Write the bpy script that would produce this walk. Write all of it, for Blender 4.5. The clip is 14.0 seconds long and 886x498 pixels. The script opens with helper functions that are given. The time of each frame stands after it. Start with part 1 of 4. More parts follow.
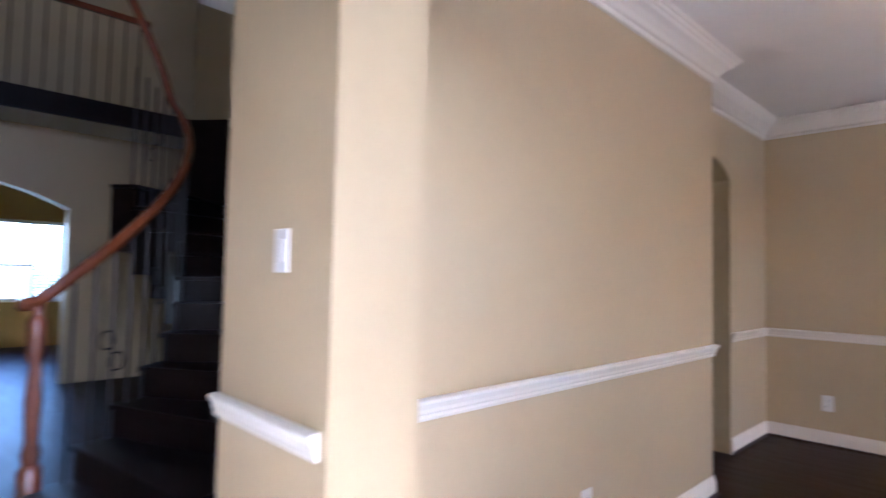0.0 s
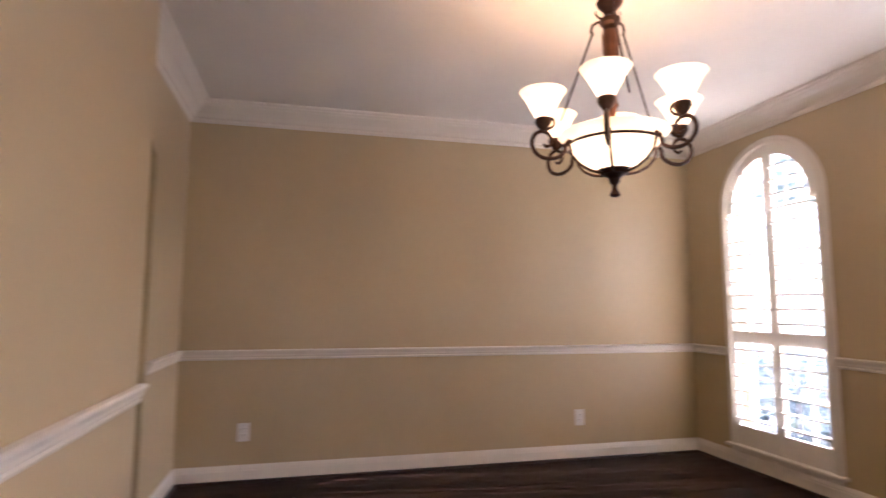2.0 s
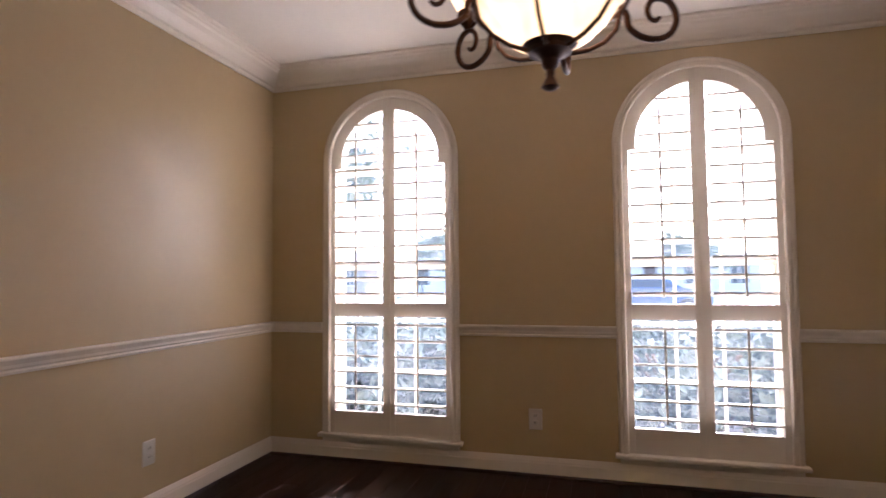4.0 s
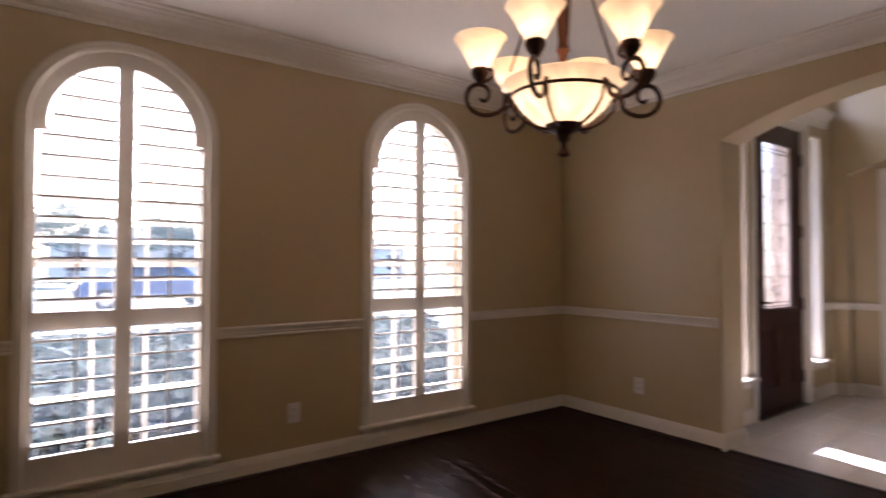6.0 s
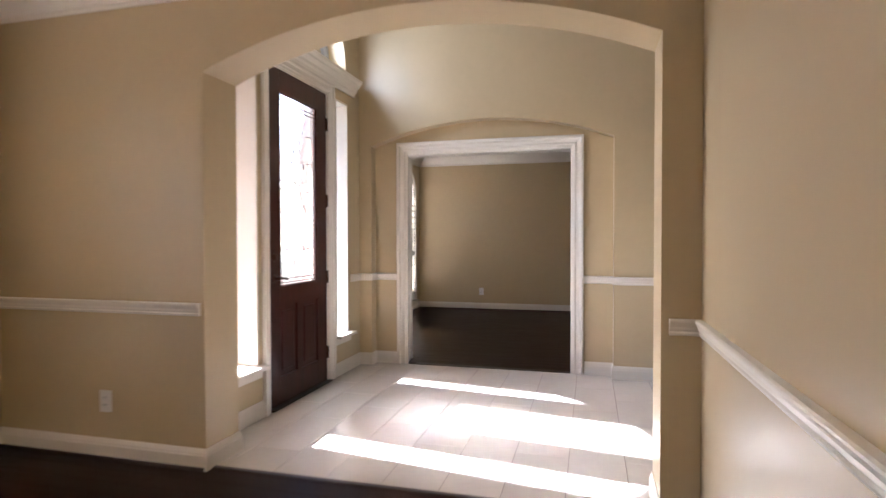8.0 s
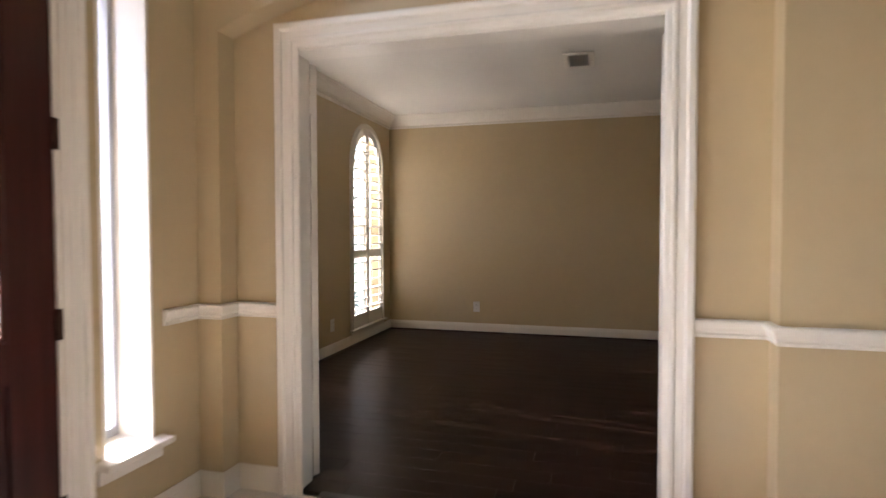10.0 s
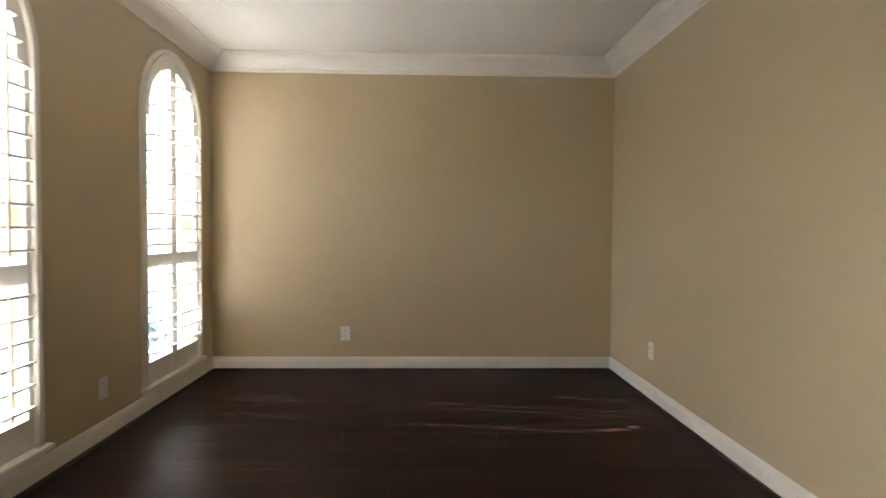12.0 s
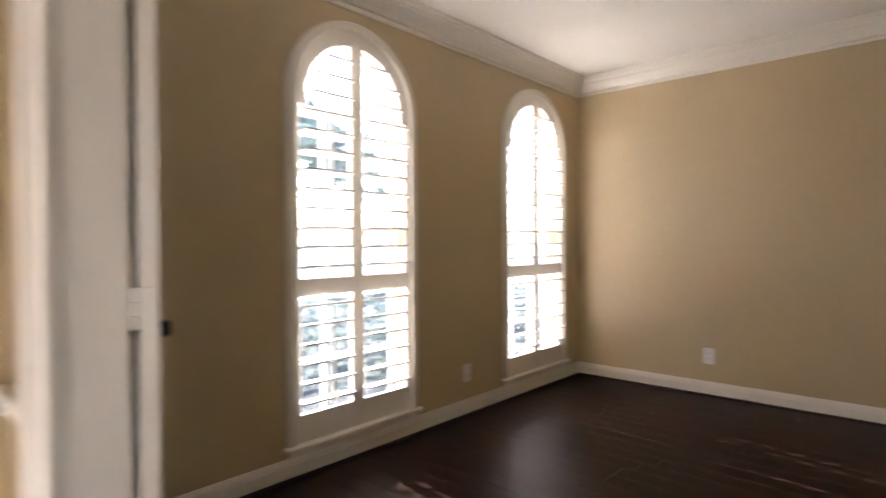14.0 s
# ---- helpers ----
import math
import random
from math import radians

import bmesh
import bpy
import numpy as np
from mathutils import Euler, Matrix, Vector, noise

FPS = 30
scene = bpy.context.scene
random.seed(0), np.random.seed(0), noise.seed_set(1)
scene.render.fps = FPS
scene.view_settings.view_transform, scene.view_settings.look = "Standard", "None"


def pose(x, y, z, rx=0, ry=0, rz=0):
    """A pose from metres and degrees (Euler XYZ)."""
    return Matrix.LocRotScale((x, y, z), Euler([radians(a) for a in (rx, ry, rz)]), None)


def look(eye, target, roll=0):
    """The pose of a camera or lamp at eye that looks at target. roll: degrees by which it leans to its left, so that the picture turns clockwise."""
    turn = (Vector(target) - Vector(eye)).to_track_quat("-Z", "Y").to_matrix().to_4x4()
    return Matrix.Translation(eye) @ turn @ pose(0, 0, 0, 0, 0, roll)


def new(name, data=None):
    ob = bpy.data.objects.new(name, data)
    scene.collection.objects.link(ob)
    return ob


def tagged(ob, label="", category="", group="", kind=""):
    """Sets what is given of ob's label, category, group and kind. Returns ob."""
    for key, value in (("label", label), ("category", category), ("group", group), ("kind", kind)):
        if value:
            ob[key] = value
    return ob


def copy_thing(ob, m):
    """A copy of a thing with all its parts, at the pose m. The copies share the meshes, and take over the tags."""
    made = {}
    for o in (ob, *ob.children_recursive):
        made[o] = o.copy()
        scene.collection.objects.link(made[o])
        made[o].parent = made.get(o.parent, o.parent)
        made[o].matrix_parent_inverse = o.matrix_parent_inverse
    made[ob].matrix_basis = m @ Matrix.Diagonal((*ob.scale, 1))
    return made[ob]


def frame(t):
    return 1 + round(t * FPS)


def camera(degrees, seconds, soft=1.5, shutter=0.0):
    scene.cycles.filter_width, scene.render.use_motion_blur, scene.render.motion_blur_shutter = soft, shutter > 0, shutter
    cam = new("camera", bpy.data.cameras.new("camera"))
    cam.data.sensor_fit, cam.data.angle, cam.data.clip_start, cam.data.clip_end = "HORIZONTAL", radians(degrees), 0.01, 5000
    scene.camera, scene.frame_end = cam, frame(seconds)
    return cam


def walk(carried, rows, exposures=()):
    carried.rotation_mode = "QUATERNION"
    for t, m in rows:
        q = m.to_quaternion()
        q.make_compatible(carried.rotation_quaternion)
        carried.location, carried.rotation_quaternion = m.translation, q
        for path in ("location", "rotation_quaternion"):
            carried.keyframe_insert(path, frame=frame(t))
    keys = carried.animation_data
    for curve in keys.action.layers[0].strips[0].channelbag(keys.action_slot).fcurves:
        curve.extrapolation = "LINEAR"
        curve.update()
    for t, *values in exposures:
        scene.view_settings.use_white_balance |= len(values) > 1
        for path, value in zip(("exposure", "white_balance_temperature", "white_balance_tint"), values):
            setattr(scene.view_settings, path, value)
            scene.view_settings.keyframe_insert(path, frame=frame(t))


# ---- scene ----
cam = camera(77.0, 14.0, shutter=0.5)
PATH = [
    (0, (1.032, -2.584, 1.288), (-0.357, -4.02, 1.384), 1.2),
    (0.5, (0.724, -2.711, 1.294), (-0.947, -3.799, 1.454), 1.5),
    (1, (0.426, -2.881, 1.242), (-1.451, -3.543, 1.433), 0.9),
    (1.5, (0.174, -3.157, 1.238), (-1.816, -3.24, 1.423), -0.0),
    (2, (-0.101, -3.265, 1.21), (-2.033, -2.791, 1.416), 0.2),
    (2.5, (-0.466, -3.41, 1.19), (-2.19, -2.419, 1.399), -0.0),
    (3, (-0.965, -3.43, 1.157), (-2.35, -2.002, 1.363), 0.1),
    (3.2, (-1.158, -3.432, 1.157), (-2.385, -1.865, 1.355), 0.1),
    (5.3, (-3.536, -3.47, 1.285), (-2.95, -1.559, 1.349), -0.1),
    (5.5, (-3.656, -3.468, 1.292), (-2.917, -1.611, 1.355), 0.1),
    (6, (-3.82, -3.404, 1.278), (-2.638, -1.791, 1.33), 0.1),
    (6.5, (-3.822, -3.42, 1.259), (-2.309, -2.111, 1.275), 0.2),
    (7, (-3.59, -3.48, 1.242), (-1.849, -2.495, 1.225), 0.1),
    (7.5, (-3.146, -3.505, 1.246), (-1.267, -2.821, 1.21), -0.0),
    (8, (-2.554, -3.436, 1.249), (-0.621, -2.926, 1.21), -0.1),
    (8.2, (-2.286, -3.409, 1.28), (-0.35, -2.907, 1.239), 0.0),
    (10.3, (0.773, -2.938, 1.232), (2.696, -2.393, 1.161), 0.0),
    (10.5, (1.008, -2.872, 1.228), (2.93, -2.324, 1.151), 0.1),
    (11, (1.598, -2.590, 1.193), (3.538, -2.109, 1.12), 0.1),
    (11.5, (2.056, -2.412, 1.193), (4.043, -2.187, 1.125), 0.4),
    (12, (2.256, -2.288, 1.194), (4.254, -2.349, 1.132), 0.4),
    (12.5, (2.423, -2.258, 1.199), (4.417, -2.405, 1.143), 0.2),
    (13, (2.621, -2.488, 1.228), (4.601, -2.21, 1.172), -0.1),
    (13.5, (2.648, -2.676, 1.208), (4.456, -1.823, 1.165), -0.1),
    (14, (2.412, -2.96, 1.227), (3.914, -1.612, 1.198), -0.3),
]
EXPOSURES = [(0, 4.30, 4600, 22), (0.5, 4.25, 4650, 22), (1.5, 4.13, 5150, 25), (2.5, 3.82, 5350, 27), (3, 3.6, 5400, 26), (5.5, 2.92, 5600, 27), (6.5, 2.75, 5600, 26), (7.5, 3.48, 5450, 21), (8.2, 3.78, 5450, 18), (10.3, 3.72, 5800, 17), (11, 4.1, 5800, 16), (11.5, 4.35, 5250, 8), (12, 4.48, 5280, 9), (12.5, 4.78, 5300, 10), (13, 4.88, 5350, 11), (13.5, 4.55, 5400, 14), (14, 4.38, 5550, 17)]
walk(cam, [(t, look(eye, target, roll)) for t, eye, target, roll in PATH], EXPOSURES)


# ---- world, sun and exposure ----
SUN_DIR = Vector((-0.15, -1.0, -0.70)).normalized()
world = bpy.data.worlds.new("sky")
scene.world = world
world.use_nodes = True
wn = world.node_tree.nodes
sky = wn.new("ShaderNodeTexSky")
sky.sky_type = "NISHITA"
sky.sun_disc = False
sky.sun_elevation = math.asin(-SUN_DIR.z)
sky.sun_rotation = math.atan2(-SUN_DIR.x, -SUN_DIR.y)
sky.air_density, sky.dust_density = 1.0, 2.0
world.node_tree.links.new(sky.outputs[0], wn["Background"].inputs[0])
wn["Background"].inputs[1].default_value = 0.15

sun = new("sun", bpy.data.lights.new("sun", "SUN"))
sun.data.energy, sun.data.angle, sun.data.color = 5.0, radians(0.5), (1.0, 0.962, 0.905)
sun.rotation_euler = SUN_DIR.to_track_quat("-Z", "Y").to_euler()

# added fill lamp in the transom opening; brightens the foyer beyond the sky's light
transom_fill = new("transom_fill_lamp", bpy.data.lights.new("transom_fill_lamp", "AREA"))
transom_fill.data.shape, transom_fill.data.size, transom_fill.data.size_y = "RECTANGLE", 1.45, 0.46
transom_fill.data.energy, transom_fill.data.color = 2.4, (0.84, 0.92, 1.0)
transom_fill.matrix_world = look((1.42, -1.09, 3.06), (1.42, -3.2, 3.0))

CH_X, CH_Y = -2.216, -1.985          # chandelier axis
ARM_ANGLES = [205 + 60 * k for k in range(6)]


# ---- materials ----
def material(name, base, rough=0.5, metal=0.0, vary=0.10, scale=3.0, bump=0.0, bump_scale=200.0, per_object=0.0, coat=0.0,
             stretch=(1, 1, 1), emit=None, emit_strength=0.0, spec=0.5, rough_vary=0.0, island=False):
    m = bpy.data.materials.new(name)
    m.use_nodes = True
    n, l = m.node_tree.nodes, m.node_tree.links
    b = n["Principled BSDF"]
    b.inputs["Roughness"].default_value = rough
    b.inputs["Metallic"].default_value = metal
    b.inputs["Coat Weight"].default_value = coat
    b.inputs["Coat Roughness"].default_value = 0.15
    b.inputs["Specular IOR Level"].default_value = spec
    co = n.new("ShaderNodeTexCoord")
    mp = n.new("ShaderNodeMapping")
    mp.inputs["Scale"].default_value = stretch
    l.new(co.outputs["Object"], mp.inputs["Vector"])
    big, fine = n.new("ShaderNodeTexNoise"), n.new("ShaderNodeTexNoise")
    big.inputs["Scale"].default_value, big.inputs["Detail"].default_value = scale, 4
    fine.inputs["Scale"].default_value, fine.inputs["Detail"].default_value = scale * 14, 3
    l.new(mp.outputs[0], big.inputs["Vector"])
    l.new(mp.outputs[0], fine.inputs["Vector"])
    mix = n.new("ShaderNodeMath")
    mix.operation = "MULTIPLY_ADD"
    mix.inputs[1].default_value = 0.4
    l.new(fine.outputs["Fac"], mix.inputs[0])
    l.new(big.outputs["Fac"], mix.inputs[2])
    last = mix.outputs[0]
    if per_object:
        src = n.new("ShaderNodeNewGeometry").outputs["Random Per Island"] if island else n.new("ShaderNodeObjectInfo").outputs["Random"]
        add = n.new("ShaderNodeMath")
        add.operation = "MULTIPLY_ADD"
        add.inputs[1].default_value = per_object
        l.new(src, add.inputs[0])
        l.new(last, add.inputs[2])
        last = add.outputs[0]
    ramp = n.new("ShaderNodeMapRange")
    ramp.inputs["From Min"].default_value = 0.35
    ramp.inputs["From Max"].default_value = 1.05 + per_object
    ramp.inputs["To Min"].default_value, ramp.inputs["To Max"].default_value = 1 - vary, 1 + vary
    l.new(last, ramp.inputs["Value"])
    tone = n.new("ShaderNodeVectorMath")
    tone.operation = "SCALE"
    tone.inputs[0].default_value = base
    l.new(ramp.outputs[0], tone.inputs["Scale"])
    l.new(tone.outputs[0], b.inputs["Base Color"])
    if rough_vary:
        rr = n.new("ShaderNodeMapRange")
        rr.inputs["From Min"].default_value, rr.inputs["From Max"].default_value = 0.4, 1.0
        rr.inputs["To Min"].default_value, rr.inputs["To Max"].default_value = rough - rough_vary, rough + rough_vary
        l.new(mix.outputs[0], rr.inputs["Value"])
        l.new(rr.outputs[0], b.inputs["Roughness"])
    if bump:
        tex = n.new("ShaderNodeTexNoise")
        tex.inputs["Scale"].default_value, tex.inputs["Detail"].default_value = bump_scale, 3
        l.new(mp.outputs[0], tex.inputs["Vector"])
        bp = n.new("ShaderNodeBump")
        bp.inputs["Strength"].default_value, bp.inputs["Distance"].default_value = bump, 0.002
        l.new(tex.outputs["Fac"], bp.inputs["Height"])
        l.new(bp.outputs[0], b.inputs["Normal"])
    if emit:
        b.inputs["Emission Color"].default_value = (*emit, 1)
        b.inputs["Emission Strength"].default_value = emit_strength
    return m


PAINT = material("tan_eggshell_paint", (0.508, 0.392, 0.222), 0.37, vary=0.06, scale=1.2, bump=0.12, bump_scale=260, rough_vary=0.07)
TRIM = material("white_semigloss_paint", (0.75, 0.69, 0.595), 0.30, vary=0.025, scale=2.0, bump=0.025, bump_scale=90)
CEIL = material("ceiling_flat_paint", (0.74, 0.69, 0.61), 0.85, vary=0.04, scale=2.0, bump=0.55, bump_scale=70)
WOOD_FLOOR = material("dark_stained_oak", (0.0225, 0.0100, 0.0066), 0.36, vary=0.40, scale=2.2, bump=0.10, bump_scale=40,
                      per_object=0.5, stretch=(9, 0.8, 9), rough_vary=0.07, spec=0.065)
SHOE = material("dark_shoe_wood", (0.022, 0.009, 0.006), 0.35, vary=0.3)
SUBFLOOR = material("dark_joint", (0.008, 0.005, 0.004), 0.8)
TILE = material("cream_porcelain_tile", (0.70, 0.645, 0.575), 0.17, vary=0.10, scale=1.6, bump=0.04, bump_scale=30, per_object=0.2, rough_vary=0.05)
GROUT = material("grout", (0.30, 0.25, 0.20), 0.9)
DOOR_WOOD = material("cherry_stained_mahogany", (0.040, 0.0095, 0.0065), 0.34, vary=0.45, scale=1.6, stretch=(14, 14, 1.0), coat=0.12, spec=0.25, bump=0.06, bump_scale=50)
STAIR_WOOD = material("dark_stair_oak", (0.010, 0.006, 0.005), 0.35, vary=0.35, scale=2, stretch=(3, 3, 8), spec=0.15)
RAIL_WOOD = material("reddish_rail_wood", (0.16, 0.045, 0.018), 0.25, vary=0.3, scale=3, coat=0.4)
LEAD = material("dull_lead", (0.16, 0.155, 0.15), 0.5, 0.6, vary=0.25, scale=40)
IRON = material("black_wrought_iron", (0.02, 0.018, 0.018), 0.45, 0.6, vary=0.3, scale=30)
BRONZE = material("rubbed_bronze", (0.055, 0.026, 0.016), 0.42, 0.75, vary=0.45, scale=25, bump=0.1, bump_scale=120)
COPPER_WOOD = material("antique_bronze_column", (0.14, 0.055, 0.025), 0.38, 0.4, vary=0.5, scale=18)
PLASTIC = material("white_outlet_plastic", (0.76, 0.73, 0.68), 0.3, vary=0.02)
SLOT = material("outlet_slots", (0.03, 0.03, 0.03), 0.6)
BRICK = material("pink_brown_brick", (0.34, 0.23, 0.185), 0.85, vary=0.30, scale=7, bump=0.5, bump_scale=90, per_object=0.9)
MORTAR = material("mortar", (0.42, 0.38, 0.33), 0.95, vary=0.15)
CONCRETE = material("porch_concrete", (0.38, 0.36, 0.33), 0.9, vary=0.15, scale=2)
GRASS = material("lawn", (0.060, 0.078, 0.040), 0.95, vary=0.45, scale=0.6)
ASPHALT = material("asphalt", (0.055, 0.055, 0.057), 0.9, vary=0.2, scale=3)
LEAF = material("leaf_green", (0.14, 0.17, 0.10), 0.6, vary=0.4, scale=2, per_object=0.4, island=True)
# shrub leaves: darker and bluer than LEAF, sky-lit shade put into the colour
SHADED_LEAF = material("shaded_shrub_leaf", (0.085, 0.115, 0.10), 0.85, vary=0.35, scale=3, per_object=0.5, island=True)
BARK = material("bark", (0.10, 0.07, 0.05), 0.9, vary=0.4, scale=6, bump=0.6, bump_scale=30)
HOUSE_WALL = material("pale_stucco", (0.62, 0.58, 0.54), 0.9, vary=0.12, scale=0.5)
HOUSE_BRICK = material("distant_brick", (0.40, 0.32, 0.27), 0.9, vary=0.25, scale=2)
MULCH = material("dark_bed_gravel", (0.052, 0.052, 0.060), 0.95, vary=0.3, scale=12, bump=0.8, bump_scale=40)
ROOF = material("grey_shingle", (0.10, 0.095, 0.09), 0.95, vary=0.3, scale=2)
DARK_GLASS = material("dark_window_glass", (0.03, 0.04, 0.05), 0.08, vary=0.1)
CAR_PAINT = material("blue_car_paint", (0.035, 0.085, 0.20), 0.25, 0.2, vary=0.05, coat=1.0)
RUBBER = material("tyre_rubber", (0.02, 0.02, 0.02), 0.8)
CHROME = material("brushed_metal", (0.55, 0.55, 0.55), 0.3, 1.0, vary=0.1)
YELLOW = material("ochre_wall_paint", (0.50, 0.29, 0.05), 0.6, vary=0.06)
VINYL = material("window_frame_grey", (0.42, 0.42, 0.43), 0.4, vary=0.05)


def glass_material(name, rough=0.0, bump=0.0, tint=(1, 1, 1)):
    m = bpy.data.materials.new(name)
    m.use_nodes = True
    n, l = m.node_tree.nodes, m.node_tree.links
    n.remove(n["Principled BSDF"])
    clear, gloss, mix, fr = n.new("ShaderNodeBsdfTransparent"), n.new("ShaderNodeBsdfGlossy"), n.new("ShaderNodeMixShader"), n.new("ShaderNodeFresnel")
    clear.inputs[0].default_value = (*tint, 1)
    gloss.inputs["Roughness"].default_value = 0.02
    l.new(fr.outputs[0], mix.inputs[0])
    l.new(clear.outputs[0], mix.inputs[1])
    l.new(gloss.outputs[0], mix.inputs[2])
    if rough:
        ref = n.new("ShaderNodeBsdfRefraction")
        ref.inputs["Roughness"].default_value, ref.inputs["IOR"].default_value = rough, 1.12
        tex, bp = n.new("ShaderNodeTexVoronoi"), n.new("ShaderNodeBump")
        tex.inputs["Scale"].default_value = 22
        bp.inputs["Strength"].default_value, bp.inputs["Distance"].default_value = bump, 0.02
        co = n.new("ShaderNodeTexCoord")
        l.new(co.outputs["Object"], tex.inputs["Vector"])
        l.new(tex.outputs[0], bp.inputs["Height"])
        l.new(bp.outputs[0], ref.inputs["Normal"])
        l.new(ref.outputs[0], mix.inputs[1])
    l.new(mix.outputs[0], n["Material Output"].inputs[0])
    return m


GLASS = glass_material("clear_glass")


def hazed_glass(name, clear, haze):
    """Window glass that dims the daylight, with an added translucent haze imitating glare."""
    m = glass_material(name, tint=(clear, clear, clear))
    n, l = m.node_tree.nodes, m.node_tree.links
    base = n["Material Output"].inputs[0].links[0].from_socket
    veil, mix = n.new("ShaderNodeBsdfTranslucent"), n.new("ShaderNodeMixShader")
    veil.inputs[0].default_value = (0.62, 0.82, 1.0, 1)
    mix.inputs[0].default_value = haze
    l.new(base, mix.inputs[1])
    l.new(veil.outputs[0], mix.inputs[2])
    l.new(mix.outputs[0], n["Material Output"].inputs[0])
    return m


HAZED_GLASS = hazed_glass("hazed_window_glass", 0.88, 0.017)
# darker study panes, tinted only to lower the light in that room
DIMMED_GLASS = hazed_glass("dimmed_window_glass", 0.60, 0.006)
TEXTURED_GLASS = glass_material("bevelled_textured_glass", 0.42, 0.6)


def lamp_glass(name, tint, strength, hot, cool):
    m = material(name, (0.80, 0.66, 0.46), 0.35, vary=0.12, scale=9, emit=tint, emit_strength=strength)
    n, l = m.node_tree.nodes, m.node_tree.links
    tex, co, ramp = n.new("ShaderNodeTexNoise"), n.new("ShaderNodeTexCoord"), n.new("ShaderNodeMapRange")
    tex.inputs["Scale"].default_value, tex.inputs["Detail"].default_value = 7, 5
    tex.inputs["Distortion"].default_value = 1.2
    l.new(co.outputs["Object"], tex.inputs["Vector"])
    l.new(tex.outputs["Fac"], ramp.inputs["Value"])
    ramp.inputs["From Min"].default_value, ramp.inputs["From Max"].default_value = 0.3, 0.7
    ramp.inputs["To Min"].default_value, ramp.inputs["To Max"].default_value = strength * 0.6, strength * 1.25
    sep, fall, prod = n.new("ShaderNodeSeparateXYZ"), n.new("ShaderNodeMapRange"), n.new("ShaderNodeMath")
    l.new(co.outputs["Object"], sep.inputs[0])
    l.new(sep.outputs["Z"], fall.inputs["Value"])
    fall.interpolation_type = "SMOOTHSTEP"
    fall.inputs["From Min"].default_value, fall.inputs["From Max"].default_value = hot, cool
    fall.inputs["To Min"].default_value, fall.inputs["To Max"].default_value = 1.35, 0.45
    prod.operation = "MULTIPLY"
    l.new(ramp.outputs[0], prod.inputs[0])
    l.new(fall.outputs[0], prod.inputs[1])
    l.new(prod.outputs[0], n["Principled BSDF"].inputs["Emission Strength"])
    return m


SHADE_GLASS = lamp_glass("lit_alabaster_glass", (1.0, 0.60, 0.26), 0.30, 2.02, 2.13)
BOWL_GLASS = lamp_glass("lit_alabaster_bowl", (1.0, 0.60, 0.26), 0.24, 1.86, 1.98)
BULB = material("lit_bulb", (0.9, 0.8, 0.6), 0.4, emit=(1.0, 0.70, 0.40), emit_strength=3.6)


# ---- mesh helpers ----
def part(name, bm, mat, parent=None, label="", smooth=False, m=None):
    me = bpy.data.meshes.new(name)
    bmesh.ops.recalc_face_normals(bm, faces=bm.faces[:])
    bm.to_mesh(me)
    bm.free()
    me.materials.append(mat)
    if smooth:
        for p in me.polygons:
            p.use_smooth = True
        me.set_sharp_from_angle(angle=radians(35))
    ob = new(name, me)
    if parent:
        ob.parent = parent
    if m is not None:
        ob.matrix_basis = m
    if label:
        ob["label"] = label
    return ob


def same_mesh(name, source, parent, m):
    ob = new(name, source.data)
    ob.parent = parent
    ob.matrix_basis = m
    return ob


def structure(ob, label, category):
    return tagged(ob, label, category, kind="structure")


def box(bm, x0, x1, y0, y1, z0, z1, bevel=0.0):
    vs = [bm.verts.new((x, y, z)) for x in (x0, x1) for y in (y0, y1) for z in (z0, z1)]
    fs = [bm.faces.new([vs[i] for i in f]) for f in ((0, 1, 3, 2), (4, 6, 7, 5), (0, 4, 5, 1), (2, 3, 7, 6), (0, 2, 6, 4), (1, 5, 7, 3))]
    if bevel:
        es = {e for f in fs for e in f.edges}
        bmesh.ops.bevel(bm, geom=list(es), offset=bevel, segments=2, affect="EDGES", profile=0.5)
    return bm


def boxed(*a, bevel=0.0):
    return box(bmesh.new(), *a, bevel=bevel)


def revolve(profile, steps=24, bm=None, centre=(0, 0, 0), fold=None):
    """Turn a profile of (radius, z) about the z axis."""
    bm = bm or bmesh.new()
    rings = []
    for r, z in profile:
        ring = []
        for k in range(steps):
            a = 2 * math.pi * k / steps
            rr = r * (fold(a, z) if fold else 1)
            ring.append(bm.verts.new((centre[0] + rr * math.cos(a), centre[1] + rr * math.sin(a), centre[2] + z)))
        rings.append(ring)
    for a, b in zip(rings, rings[1:]):
        for k in range(steps):
            bm.faces.new((a[k], a[(k + 1) % steps], b[(k + 1) % steps], b[k]))
    for ring, r in ((rings[0], profile[0][0]), (rings[-1], profile[-1][0])):
        if r > 1e-4 and fold is None and profile[0] != profile[-1]:
            bm.faces.new(ring)
    return bm


def tube(points, radius, bm=None, sides=8, taper=None):
    """A round bar along points."""
    bm = bm or bmesh.new()
    pts = [Vector(p) for p in points]
    rings, side = [], None
    for k, p in enumerate(pts):
        d = (pts[min(k + 1, len(pts) - 1)] - pts[max(k - 1, 0)]).normalized()
        if side is None:
            side = d.orthogonal().normalized()
        side = (side - d * side.dot(d)).normalized()
        up = d.cross(side)
        r = radius if taper is None else radius * taper(k / (len(pts) - 1))
        rings.append([bm.verts.new(p + r * (math.cos(2 * math.pi * s / sides) * side + math.sin(2 * math.pi * s / sides) * up)) for s in range(sides)])
    for a, b in zip(rings, rings[1:]):
        for s in range(sides):
            bm.faces.new((a[s], a[(s + 1) % sides], b[(s + 1) % sides], b[s]))
    bm.faces.new(rings[0][::-1])
    bm.faces.new(rings[-1])
    return bm


